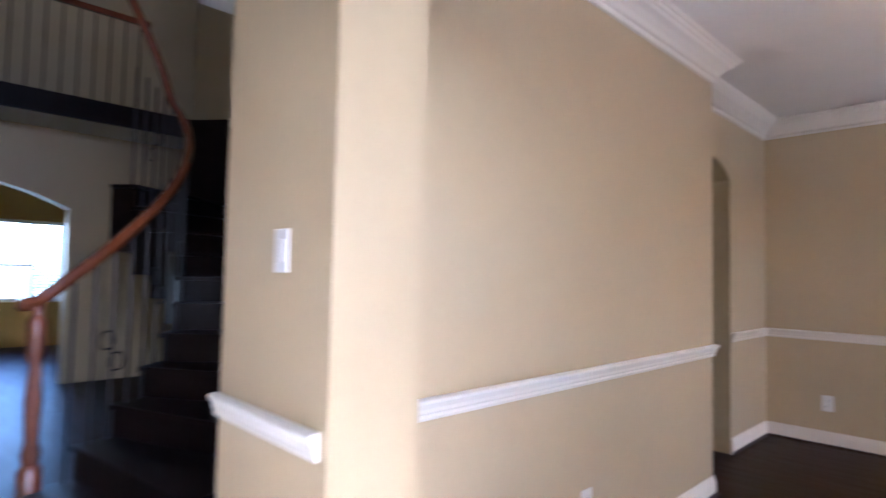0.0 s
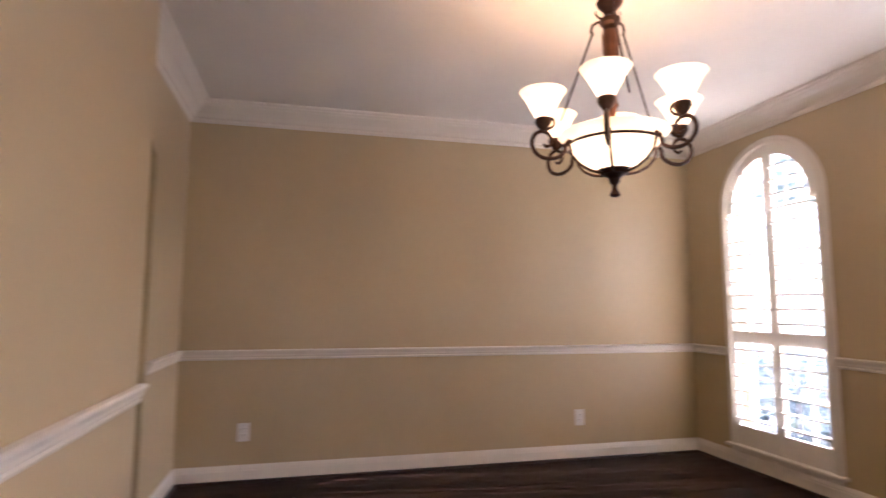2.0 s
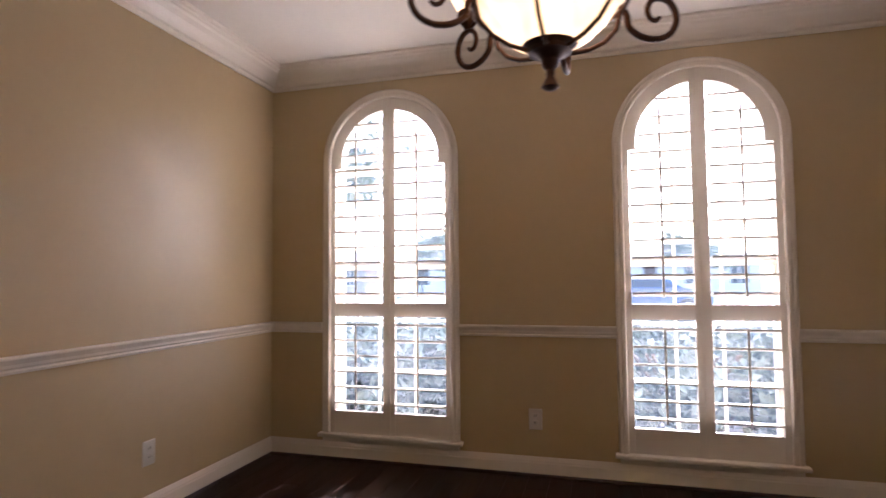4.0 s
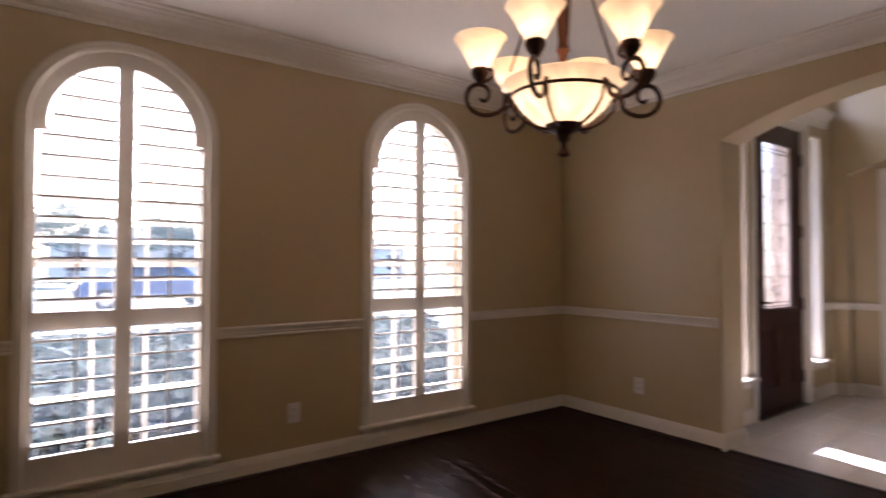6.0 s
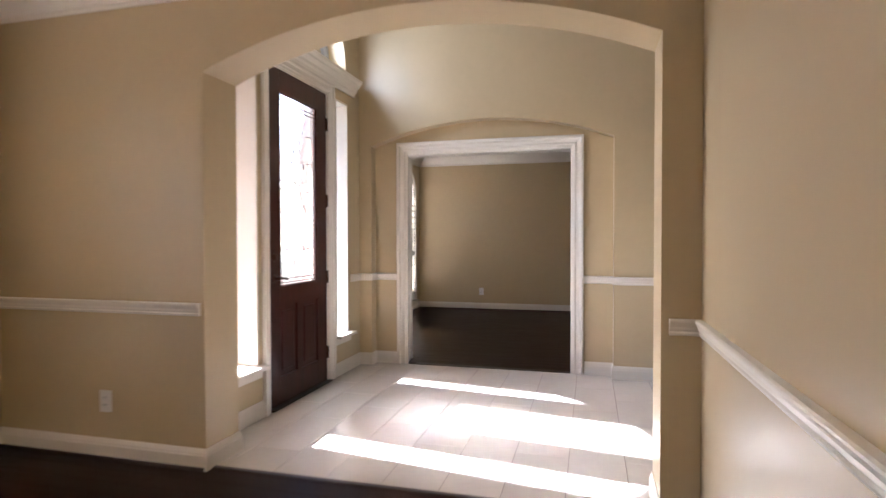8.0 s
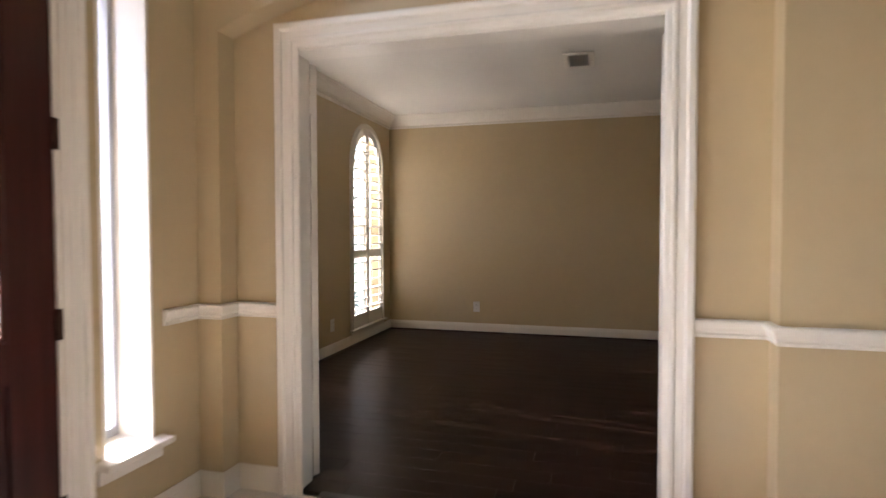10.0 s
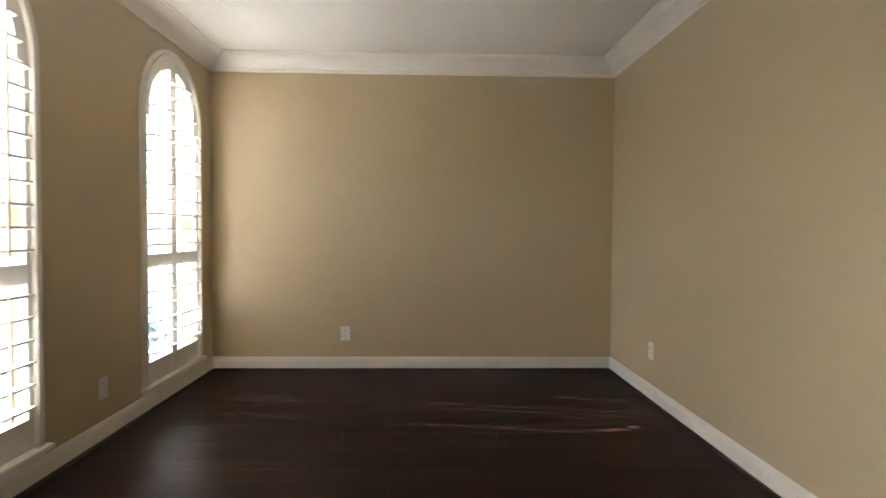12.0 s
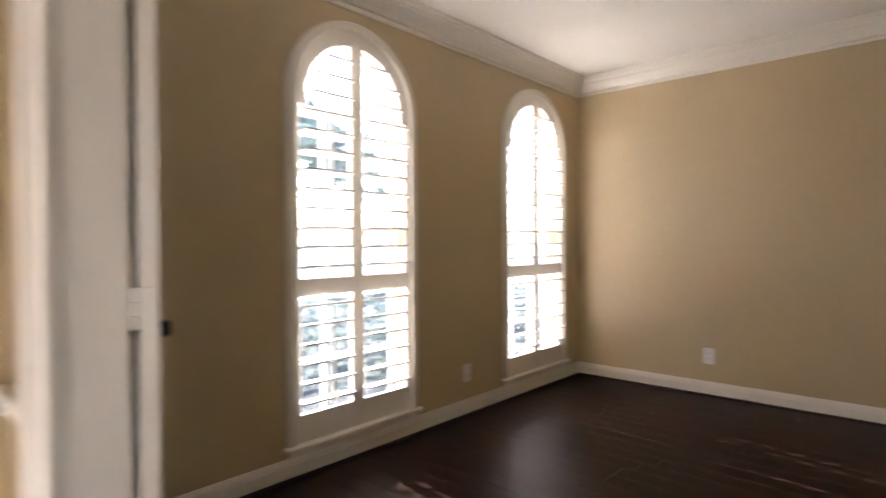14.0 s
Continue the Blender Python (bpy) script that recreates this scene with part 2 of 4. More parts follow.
def sweep(path, profile, place, closed=False, bm=None):
    """Sweep a profile of (across, out) along a flat path with mitred corners; across points to the left of the path."""
    bm = bm or bmesh.new()
    pts = [Vector(p) for p in path]
    count = len(pts)
    rings = []
    for k, p in enumerate(pts):
        before = pts[k - 1] if (k or closed) else None
        after = pts[(k + 1) % count] if (k < count - 1 or closed) else None
        normals = []
        for a, b in ((before, p), (p, after)):
            if a is not None and b is not None:
                d = (b - a).normalized()
                normals.append(Vector((-d.y, d.x)))
        n = normals[0] if len(normals) == 1 else (normals[0] + normals[1]) / (1 + normals[0].dot(normals[1]))
        rings.append([bm.verts.new(place(p.x + c * n.x, p.y + c * n.y, o)) for c, o in profile])
    pairs = list(zip(rings, rings[1:])) + ([(rings[-1], rings[0])] if closed else [])
    size = len(profile)
    for a, b in pairs:
        for k in range(size):
            bm.faces.new((a[k], a[(k + 1) % size], b[(k + 1) % size], b[k]))
    if not closed:
        bm.faces.new(rings[0])
        bm.faces.new(rings[-1][::-1])
    return bm


def floorplan(x, y, out):
    return (x, y, out)


def wall_mesh(along, u0, u1, v0, v1, z0, z1, openings=()):
    """A wall along x or y from u0 to u1, from v0 to v1 through its thickness. An opening is (ua, ub, bottom, spring, rise): an arched top
    where rise > 0 (an arc of that rise)."""
    bm = bmesh.new()
    cuts = {u0, u1}
    for ua, ub, zb, zs, rise in openings:
        steps = 28 if rise > 0 else 1
        cuts |= {ua + (ub - ua) * k / steps for k in range(steps + 1)}
    cuts = sorted(cuts)

    def top(o, u):
        ua, ub, zb, zs, rise = o
        if rise <= 0:
            return zs
        half = (ub - ua) / 2
        radius = (half * half + rise * rise) / (2 * rise)
        off = u - (ua + ub) / 2
        return zs + rise - radius + math.sqrt(max(radius * radius - off * off, 0))

    def point(u, v, z):
        return bm.verts.new((u, v, z) if along == "x" else (v, u, z))

    def block(ua, ub, za, zb, ya, yb):
        q = [point(u, v, z) for v in (v0, v1) for u, z in ((ua, za), (ub, zb), (ub, yb), (ua, ya))]
        bm.faces.new(q[:4])
        bm.faces.new(q[4:][::-1])
        bm.faces.new((q[0], q[1], q[5], q[4]))
        bm.faces.new((q[3], q[2], q[6], q[7]))

    def side(u, za, zb):
        bm.faces.new([point(u, v, z) for v, z in ((v0, za), (v1, za), (v1, zb), (v0, zb))])

    for a, b in zip(cuts, cuts[1:]):
        mid = (a + b) / 2
        hit = [o for o in openings if o[0] < mid < o[1]]
        if not hit:
            block(a, b, z0, z0, z1, z1)
            continue
        o = hit[0]
        if o[2] > z0 + 1e-4:
            block(a, b, z0, z0, o[2], o[2])
        block(a, b, top(o, a), top(o, b), z1, z1)
    for o in openings:
        side(o[0], max(o[2], z0), top(o, o[0]))
        side(o[1], max(o[2], z0), top(o, o[1]))
    side(u0, z0, z1)
    side(u1, z0, z1)
    bmesh.ops.remove_doubles(bm, verts=bm.verts[:], dist=1e-5)
    return bm


def wall(name, label, along, u0, u1, v0, v1, z0, z1, openings=(), mat=PAINT):
    return structure(part(name, wall_mesh(along, u0, u1, v0, v1, z0, z1, openings), mat), label, "wall")


# ---- plan ----
CEIL_Z, CROWN_Z, HIGH_Z = 2.67, 2.525, 5.30
FAR_X, BACK_Y, NOOK_Y, NOOK_X = -4.31, -3.895, -4.105, -2.55      # dining room
ARCH_T, ARCH_A, ARCH_B = 0.29, -1.44, -3.733                    # arched wall to the foyer
DOOR_Y = -1.225                                                 # front-door wall
NICHE_X, CASE_X, STUDY_X = 2.58, 2.70, 2.85
ST_FAR, ST_FRONT, ST_BACK = 7.04, -0.47, -3.90                  # study
WIN_R = 0.44                                                    # half the width of a window opening
DIN_WIN, ST_WIN = (-3.435, -1.535), (4.455, 6.33)


def win_open(cx):
    return (cx - WIN_R, cx + WIN_R, 0.17, 1.985, WIN_R - 0.001)


wall("wall_dining_front", "tan painted front wall with two arched windows", "x", FAR_X - 0.2, ARCH_T, 0.0, 0.22, -0.2, 2.95, [win_open(c) for c in DIN_WIN])
wall("wall_dining_far", "tan painted far wall of the dining room", "y", NOOK_Y - 0.2, 0.0, FAR_X - 0.2, FAR_X, -0.2, 2.95)
wall("wall_dining_recess", "tan painted recessed wall with an arched passage", "x", FAR_X, NOOK_X, NOOK_Y - 0.14, NOOK_Y, -0.2, 2.95, [(-3.47, -2.64, -0.2, 2.06, 0.14)])
wall("wall_dining_back", "tan painted back wall with a glossy sheen", "x", NOOK_X, 0.0, NOOK_Y - 0.14, BACK_Y, -0.2, 2.95)
wall("wall_arch", "tan painted wall with a wide segmental arch", "y", -4.36, 0.0, 0.0, ARCH_T, -0.2, HIGH_Z, [(ARCH_B, ARCH_A, -0.2, 2.135, 0.235)])
wall("wall_passage_back", "brown shaded wall of the passage", "x", -4.0, -2.1, -5.4, -5.3, -0.2, 2.95)
wall("wall_passage_west", "brown shaded wall of the passage", "y", -5.3, NOOK_Y - 0.14, -3.75, -3.65, -0.2, 2.95)
wall("wall_passage_east", "brown shaded wall of the passage", "y", -5.3, NOOK_Y - 0.14, -2.45, -2.35, -0.2, 2.95)
wall("wall_foyer_front", "tan painted entrance wall with sidelights and a transom", "x", ARCH_T, NICHE_X, DOOR_Y, DOOR_Y + 0.24, -0.2, 2.755,
     [(0.53, 0.82, 0.37, 2.50, 0), (0.97, 1.90, -0.2, 2.51, 0), (2.05, 2.30, 0.37, 2.50, 0)])
wall("wall_foyer_upper", "tan painted wall with an arched transom window", "x", ARCH_T, NICHE_X, DOOR_Y, DOOR_Y + 0.24, 2.755, HIGH_Z, [(0.54, 2.30, 2.757, 2.76, 0.80)])
wall("wall_foyer_niche", "tan painted foyer wall with a shallow arched recess", "y", -4.40, DOOR_Y + 0.24, NICHE_X, CASE_X, -0.2, HIGH_Z, [(-3.64, -1.35, -0.2, 2.15, 0.215)])
wall("wall_study_entry", "tan painted wall with a wide cased doorway", "y", -4.11, ST_FRONT, CASE_X, STUDY_X, -0.2, HIGH_Z, [(-3.312, -1.646, -0.2, 2.08, 0)])
wall("wall_study_front", "tan painted study front wall with two arched windows", "x", CASE_X, ST_FAR + 0.2, ST_FRONT, ST_FRONT + 0.22, -0.2, 2.95, [win_open(c) for c in ST_WIN])
wall("wall_study_far", "tan painted far wall of the study", "y", ST_BACK - 0.2, ST_FRONT, ST_FAR, ST_FAR + 0.2, -0.2, 2.95)
wall("wall_study_back", "tan painted back wall of the study", "x", STUDY_X, ST_FAR, ST_BACK - 0.2, ST_BACK, -0.2, 2.95)

structure(part("ceiling", boxed(FAR_X - 0.2, 0.0, NOOK_Y - 1.4, 0.0, CEIL_Z, 2.95), CEIL), "off-white textured dining room ceiling", "ceiling")
structure(part("ceiling", boxed(STUDY_X, ST_FAR, ST_BACK, ST_FRONT, CEIL_Z, 2.95), CEIL), "off-white textured study ceiling", "ceiling")
structure(part("ceiling", boxed(-3.2, CASE_X, -14.2, DOOR_Y + 0.24, HIGH_Z, HIGH_Z + 0.2), CEIL), "high off-white foyer ceiling", "ceiling")


# ---- trim ----
BASE = [(0, 0.0), (0.016, 0.0), (0.016, 0.078), (0.013, 0.086), (0.013, 0.092), (0.008, 0.106), (0.005, 0.115), (0, 0.115)]
SHOE_P = [(0.016, 0.0), (0.030, 0.0), (0.029, 0.010), (0.024, 0.016), (0.016, 0.018)]
CHAIR = [(0, 0.832), (0.010, 0.832), (0.014, 0.842), (0.011, 0.850), (0.018, 0.858), (0.020, 0.870), (0.028, 0.884), (0.032, 0.890), (0.032, 0.897), (0.026, 0.902), (0, 0.902)]
CROWN = [(0, 2.525), (0.010, 2.525), (0.014, 2.538), (0.012, 2.552), (0.026, 2.560), (0.040, 2.582), (0.066, 2.606), (0.092, 2.622), (0.100, 2.634), (0.112, 2.640),
         (0.116, 2.650), (0.132, 2.656), (0.136, CEIL_Z - 0.001), (0, CEIL_Z - 0.001)]


def run(name, label, path, profile, mat=TRIM, closed=False):
    return structure(part(name, sweep(path, profile, floorplan, closed), mat, smooth=False), label, name.replace("_", " "))


base_runs = [
    [(0.885, DOOR_Y), (ARCH_T, DOOR_Y), (ARCH_T, ARCH_A), (0, ARCH_A), (0, 0), (FAR_X, 0), (FAR_X, NOOK_Y), (-3.47, NOOK_Y)],
    [(-2.64, NOOK_Y), (NOOK_X, NOOK_Y), (NOOK_X, BACK_Y), (0, BACK_Y), (0, ARCH_B), (ARCH_T, ARCH_B), (ARCH_T, -4.36)],
    [(CASE_X, -1.58), (CASE_X, -1.35), (NICHE_X, -1.35), (NICHE_X, DOOR_Y), (1.99, DOOR_Y)],
    [(NICHE_X, -4.40), (NICHE_X, -3.64), (CASE_X, -3.64), (CASE_X, -3.385)],
    [(STUDY_X, -3.40), (STUDY_X, ST_BACK), (ST_FAR, ST_BACK), (ST_FAR, ST_FRONT), (STUDY_X, ST_FRONT), (STUDY_X, -1.58)],
]
for path in base_runs:
    run("baseboard", "white stepped baseboard along the floor", path, BASE)
for path in (base_runs[0][3:], base_runs[1][:5], base_runs[4]):
    run("shoe_moulding", "dark wooden shoe moulding against the baseboard", path, SHOE_P, SHOE)
chair_runs = [
    [(0, -1.415), (0, 0), (DIN_WIN[1] + 0.475, 0)],
    [(DIN_WIN[1] - 0.475, 0), (DIN_WIN[0] + 0.475, 0)],
    [(DIN_WIN[0] - 0.475, 0), (FAR_X, 0), (FAR_X, NOOK_Y), (-3.50, NOOK_Y)],
    [(NOOK_X, BACK_Y - 0.10), (NOOK_X, BACK_Y), (0, BACK_Y), (0, -3.765)],
    [(CASE_X, -1.58), (CASE_X, -1.35), (NICHE_X, -1.35), (NICHE_X, DOOR_Y), (2.36, DOOR_Y)],
    [(NICHE_X, -4.40), (NICHE_X, -3.64), (CASE_X, -3.64), (CASE_X, -3.38)],
    [(ARCH_T, -3.765), (ARCH_T, -4.375)],
]
for path in chair_runs:
    run("chair_rail", "white moulded chair rail on the wall", path, CHAIR)
run("crown_moulding", "white stepped crown moulding of the dining room", [(0, BACK_Y), (0, 0), (FAR_X, 0), (FAR_X, NOOK_Y), (NOOK_X, NOOK_Y), (NOOK_X, BACK_Y)], CROWN, closed=True)
run("crown_moulding", "white stepped crown moulding of the study", [(ST_FAR, ST_FRONT), (STUDY_X, ST_FRONT), (STUDY_X, ST_BACK), (ST_FAR, ST_BACK)], CROWN, closed=True)

# cased doorway into the study
CASING = [(0, 0), (0, 0.026), (0.008, 0.031), (0.028, 0.031), (0.034, 0.026), (0.038, 0.017), (0.066, 0.014), (0.072, 0.020), (0.084, 0.021), (0.090, 0.013), (0.108, 0.010), (0.113, 0.006), (0.115, 0)]
for face, sign, wide in ((CASE_X, -1, 0.0), (STUDY_X, 1, 0.050)):
    place = (lambda f, s: lambda a, b, out: (f + s * out, a, b))(face, sign)
    bm = sweep([(-3.380 - wide, 0.0), (-3.380 - wide, 2.19 + wide), (-1.580 + wide, 2.19 + wide), (-1.580 + wide, 0.0)], [(-c, o) for c, o in CASING], place)
    structure(part("trim_doorway_casing", bm, TRIM), "white stepped casing round the study doorway", "casing")
bm = boxed(CASE_X + 0.001, STUDY_X - 0.001, -1.663, -1.643, 0.0, 2.085)
box(bm, CASE_X + 0.001, STUDY_X - 0.001, -3.315, -3.295, 0.0, 2.085)
box(bm, CASE_X + 0.001, STUDY_X - 0.001, -3.295, -1.663, 2.066, 2.085)
structure(part("trim_door_jamb", bm, TRIM), "white door jamb lining", "jamb")


# ---- windows and shutters ----
def arch_path(half, bottom, spring, steps=24, lower=True):
    pts = [(half, bottom)] if lower else []
    pts += [(half * math.cos(math.pi * k / steps), spring + half * math.sin(math.pi * k / steps)) for k in range(steps + 1)]
    return pts + ([(-half, bottom)] if lower else [])


def make_window(name, cx, y, label, glass):
    w = structure(new(name), label, "window")
    w.location = (cx, y, 0)
    face = lambda a, b, out: (a, -out, b)
    trim_p = [(0, 0), (0, 0.012), (0.010, 0.020), (0.026, 0.018), (0.032, 0.026), (0.050, 0.026), (0.056, 0.020), (0.056, 0)]
    part("window_trim", sweep(arch_path(0.475, 0.175, 1.985), trim_p, face), TRIM, w)
    bm = boxed(-0.495, 0.495, -0.050, 0.06, 0.150, 0.174, bevel=0.006)
    box(bm, -0.470, 0.470, -0.018, -0.001, 0.118, 0.150, bevel=0.003)
    part("window_sill", bm, TRIM, w)
    back = lambda a, b, out: (a, 0.13 + out, b)
    bm = sweep(arch_path(WIN_R, 0.17, 1.985), [(0, 0), (0, 0.05), (0.045, 0.05), (0.045, 0)], back)
    box(bm, -0.44, 0.44, 0.13, 0.18, 0.172, 0.23)
    box(bm, -0.395, 0.395, 0.132, 0.178, 1.255, 1.305)
    for x in (-0.13, 0.13):
        box(bm, x - 0.008, x + 0.008, 0.150, 0.166, 0.23, 2.36)
    for z in (0.57, 0.91, 1.63, 1.98):
        box(bm, -0.395, 0.395, 0.151, 0.165, z - 0.008, z + 0.008)
    part("window_frame", bm, TRIM, w)
    bm = bmesh.new()
    bm.faces.new([bm.verts.new((a, 0.158, b)) for a, b in arch_path(0.42, 0.19, 1.985)])
    part("pane", bm, glass, w)
    return w


PITCH, CHORD, TILT = 0.1025, 0.112, -8.0


def louver_mesh(length):
    h, t = CHORD / 2, 0.0065
    sec = [(-h, 0.0054), (-h * 0.6, t), (h * 0.6, t), (h, 0.0054), (h, -0.0054), (h * 0.6, -t), (-h * 0.6, -t), (-h, -0.0054)]
    bm = bmesh.new()
    a, b = ([bm.verts.new((x, y, z)) for y, z in sec] for x in (-length / 2, length / 2))
    for k in range(8):
        bm.faces.new((a[k], a[(k + 1) % 8], b[(k + 1) % 8], b[k]))
    bm.faces.new(a[::-1])
    bm.faces.new(b)
    return bm


def make_shutter(side):
    """One shutter panel; side is -1 or 1 seen from the room. The window's middle is at x = 0."""
    s = new("plantation_shutter")
    X = lambda a, b: tuple(sorted((side * a, side * b)))
    y0, y1 = -0.004, 0.026
    bm = bmesh.new()
    box(bm, *X(0.0006, 0.042), y0, y1, 0.1745, 2.400, bevel=0.0015)
    box(bm, *X(0.385, 0.4385), y0, y1, 0.1745, 1.945, bevel=0.0015)
    box(bm, *X(0.042, 0.385), y0 + 0.002, y1 - 0.002, 0.1745, 0.318)
    box(bm, *X(0.042, 0.385), y0 + 0.002, y1 - 0.002, 0.942, 1.032)
    arc = [(side * r * math.cos(a), 1.985 + r * math.sin(a)) for r, a in [(0.4385, -0.100)] + [(0.4385, math.pi / 2 * k / 14) for k in range(15)]]
    prof = [(0, -y1), (0, -y0), (0.096 * side, -y0), (0.096 * side, -y1)]
    sweep(arc[:-1] + [(side * 0.001, 1.985 + 0.4385)], prof, lambda a, b, out: (a, -out, b), bm=bm)
    part("panel_frame", bm, TRIM, s, smooth=False)
    if side > 0:
        part("meeting_strip", boxed(-0.009, 0.009, -0.009, -0.0045, 0.1745, 2.41, bevel=0.001), TRIM, s)
    full = None
    jitter = random.Random(11 + side)
    z, heights = 0.318 + 0.056, []
    while z < 0.93:
        heights.append(z)
        z += PITCH
    z = 1.032 + 0.058
    while z < 2.30:
        heights.append(z)
        z += PITCH
    for z in heights:
        reach = 0.384
        if z > 1.945:
            reach = math.sqrt(max(0.338 ** 2 - (z + 0.012 - 1.985) ** 2, 0))
        if reach < 0.09:
            continue
        m = Matrix.Translation((side * (0.043 + reach) / 2, 0.011, z)) @ Matrix.Rotation(radians(TILT + jitter.uniform(-0.9, 0.9)), 4, "X")
        if z <= 1.945 and full:
            same_mesh("louver", full, s, m)
        else:
            ob = part("louver", louver_mesh(reach - 0.054), TRIM, s, m=m, smooth=True)
            full = full or ob
    for za, zb in ((0.36, 0.905), (1.075, 2.17)):
        part("tilt_rod", boxed(side * 0.213 - 0.006, side * 0.213 + 0.006, -0.060, -0.050, za, zb, bevel=0.002), TRIM, s)
    for z in (0.45, 1.05, 1.62):
        part("hinge", boxed(*X(0.411, 0.430), -0.012, -0.003, z, z + 0.062, bevel=0.002), TRIM, s, "white hinge")
    part("magnet_catch", boxed(side * 0.213 - 0.009, side * 0.213 + 0.009, -0.014, -0.003, 0.938, 0.952), PLASTIC, s)
    return s


shutters = {side: make_shutter(side) for side in (-1, 1)}
spots = [("window_1", DIN_WIN[0], 0.0), ("window_2", DIN_WIN[1], 0.0), ("window_3", ST_WIN[0], ST_FRONT), ("window_4", ST_WIN[1], ST_FRONT)]
for k, (name, cx, y) in enumerate(spots):
    make_window(name, cx, y, "tall round-headed window with white trim and sill", HAZED_GLASS if k < 2 else DIMMED_GLASS)
    for side in (-1, 1):
        ob = shutters[side] if k == 0 else copy_thing(shutters[side], pose(cx, y, 0))
        ob.location = (cx, y, 0)
        tagged(ob, "white louvred plantation shutter with arched top, louvres open", "shutter", "shutters in the arched windows")


# ---- front door ----
def make_front_door():
    d = structure(new("door_1"), "dark cherry-stained front door with leaded glass", "door")
    d.location = (0.985, DOOR_Y + 0.012, 0.0)
    W, H = 0.90, 2.50
    bm = boxed(0, 0.145, 0, 0.045, 0.012, H, bevel=0.003)
    box(bm, W - 0.165, W, 0, 0.045, 0.012, H, bevel=0.003)
    box(bm, 0.145, W - 0.165, 0.001, 0.044, 2.345, H)
    box(bm, 0.145, W - 0.165, 0.001, 0.044, 0.745, 0.880)
    box(bm, 0.145, W - 0.165, 0.001, 0.044, 0.012, 0.215)
    box(bm, 0.395, 0.480, 0.001, 0.044, 0.215, 0.745)
    part("leaf", bm, DOOR_WOOD, d)
    for xa, xb in ((0.145, 0.395), (0.480, 0.735)):
        bm = boxed(xa, xb, 0.016, 0.032, 0.215, 0.745)
        box(bm, xa + 0.04, xb - 0.04, 0.006, 0.036, 0.255, 0.705, bevel=0.008)
        part("raised_panel", bm, DOOR_WOOD, d)
    bm = bmesh.new()
    bm.faces.new([bm.verts.new(p) for p in ((0.14, 0.022, 0.875), (0.74, 0.022, 0.875), (0.74, 0.022, 2.35), (0.14, 0.022, 2.35))])
    pane = part("pane", bm, TEXTURED_GLASS, d, "textured leaded glass pane")
    pane.visible_shadow = False
    bm = sweep([(0.145, 0.880), (0.735, 0.880), (0.735, 2.345), (0.145, 2.345)], [(0, 0), (0, 0.010), (0.012, 0.014), (0.020, 0.004), (0.020, 0)],
               lambda a, b, out: (a, 0.012 - out, b), closed=True)
    part("glazing_bead", bm, DOOR_WOOD, d)
    # two border cames all round, short bars across the border, and a scrolled bevel cluster up the middle
    lines = [((xa, 0.88), (xa, 2.345)) for xa in (0.178, 0.208, 0.672, 0.702)]
    lines += [((0.145, za), (0.735, za)) for za in (0.913, 0.943, 2.252, 2.282)]
    for za in (1.17, 1.40, 1.63, 1.86, 2.08):
        lines += [((0.208, za), (0.290, za - 0.006)), ((0.590, za - 0.006), (0.672, za))]
    for (xa, za), (xb, zb) in lines:
        part("lead_came", tube([(xa, 0.020, za), (xb, 0.020, zb)], 0.0042, sides=6), LEAD, d)
    for side in (-1, 1):
        for k in range(7):
            zc, lean = 1.06 + 0.165 * k, 0.8 if k % 2 else -0.8
            wide = 0.050 + 0.045 * math.sin(math.pi * (k + 0.5) / 7)
            scroll = [(0.44 + side * (0.028 + wide * (0.5 - 0.5 * math.cos(t * math.pi / 9))), 0.020, zc + lean * 0.09 * math.cos(t * math.pi / 9) + 0.02 * math.sin(t * math.pi / 4.5)) for t in range(12)]
            part("lead_came", tube(scroll, 0.0034, sides=5), LEAD, d)
            bevel = boxed(0.44 + side * (0.036 + wide * 0.35) - 0.017, 0.44 + side * (0.036 + wide * 0.35) + 0.017, 0.012, 0.0195, zc - 0.030, zc + 0.030, bevel=0.0034)
            part("glass_bevel", bevel, TEXTURED_GLASS, d).visible_shadow = False
    for z in (0.20, 0.86, 1.52, 2.18):
        part("hinge", boxed(W - 0.006, W + 0.016, -0.012, 0.004, z, z + 0.11, bevel=0.003), BRONZE, d, "dark bronze hinge")
    bm = revolve([(0, 0), (0.030, 0), (0.030, 0.010), (0.014, 0.016), (0.012, 0.05), (0.0, 0.05)], 16)
    bmesh.ops.rotate(bm, verts=bm.verts[:], matrix=Matrix.Rotation(radians(90), 3, "X"))
    bmesh.ops.translate(bm, verts=bm.verts[:], vec=(0.065, 0, 0.955))
    tube([(0.065, -0.045, 0.955), (0.10, -0.050, 0.957), (0.150, -0.050, 0.950), (0.175, -0.046, 0.944)], 0.009, bm)
    part("lever_handle", bm, BRONZE, d, "dark bronze lever handle", smooth=True)
    bm = revolve([(0, 0), (0.032, 0), (0.030, 0.012), (0.012, 0.02), (0.0, 0.02)], 16)
    bmesh.ops.rotate(bm, verts=bm.verts[:], matrix=Matrix.Rotation(radians(90), 3, "X"))
    bmesh.ops.translate(bm, verts=bm.verts[:], vec=(0.065, 0, 1.11))
    part("deadbolt", bm, BRONZE, d, smooth=True)
    return d


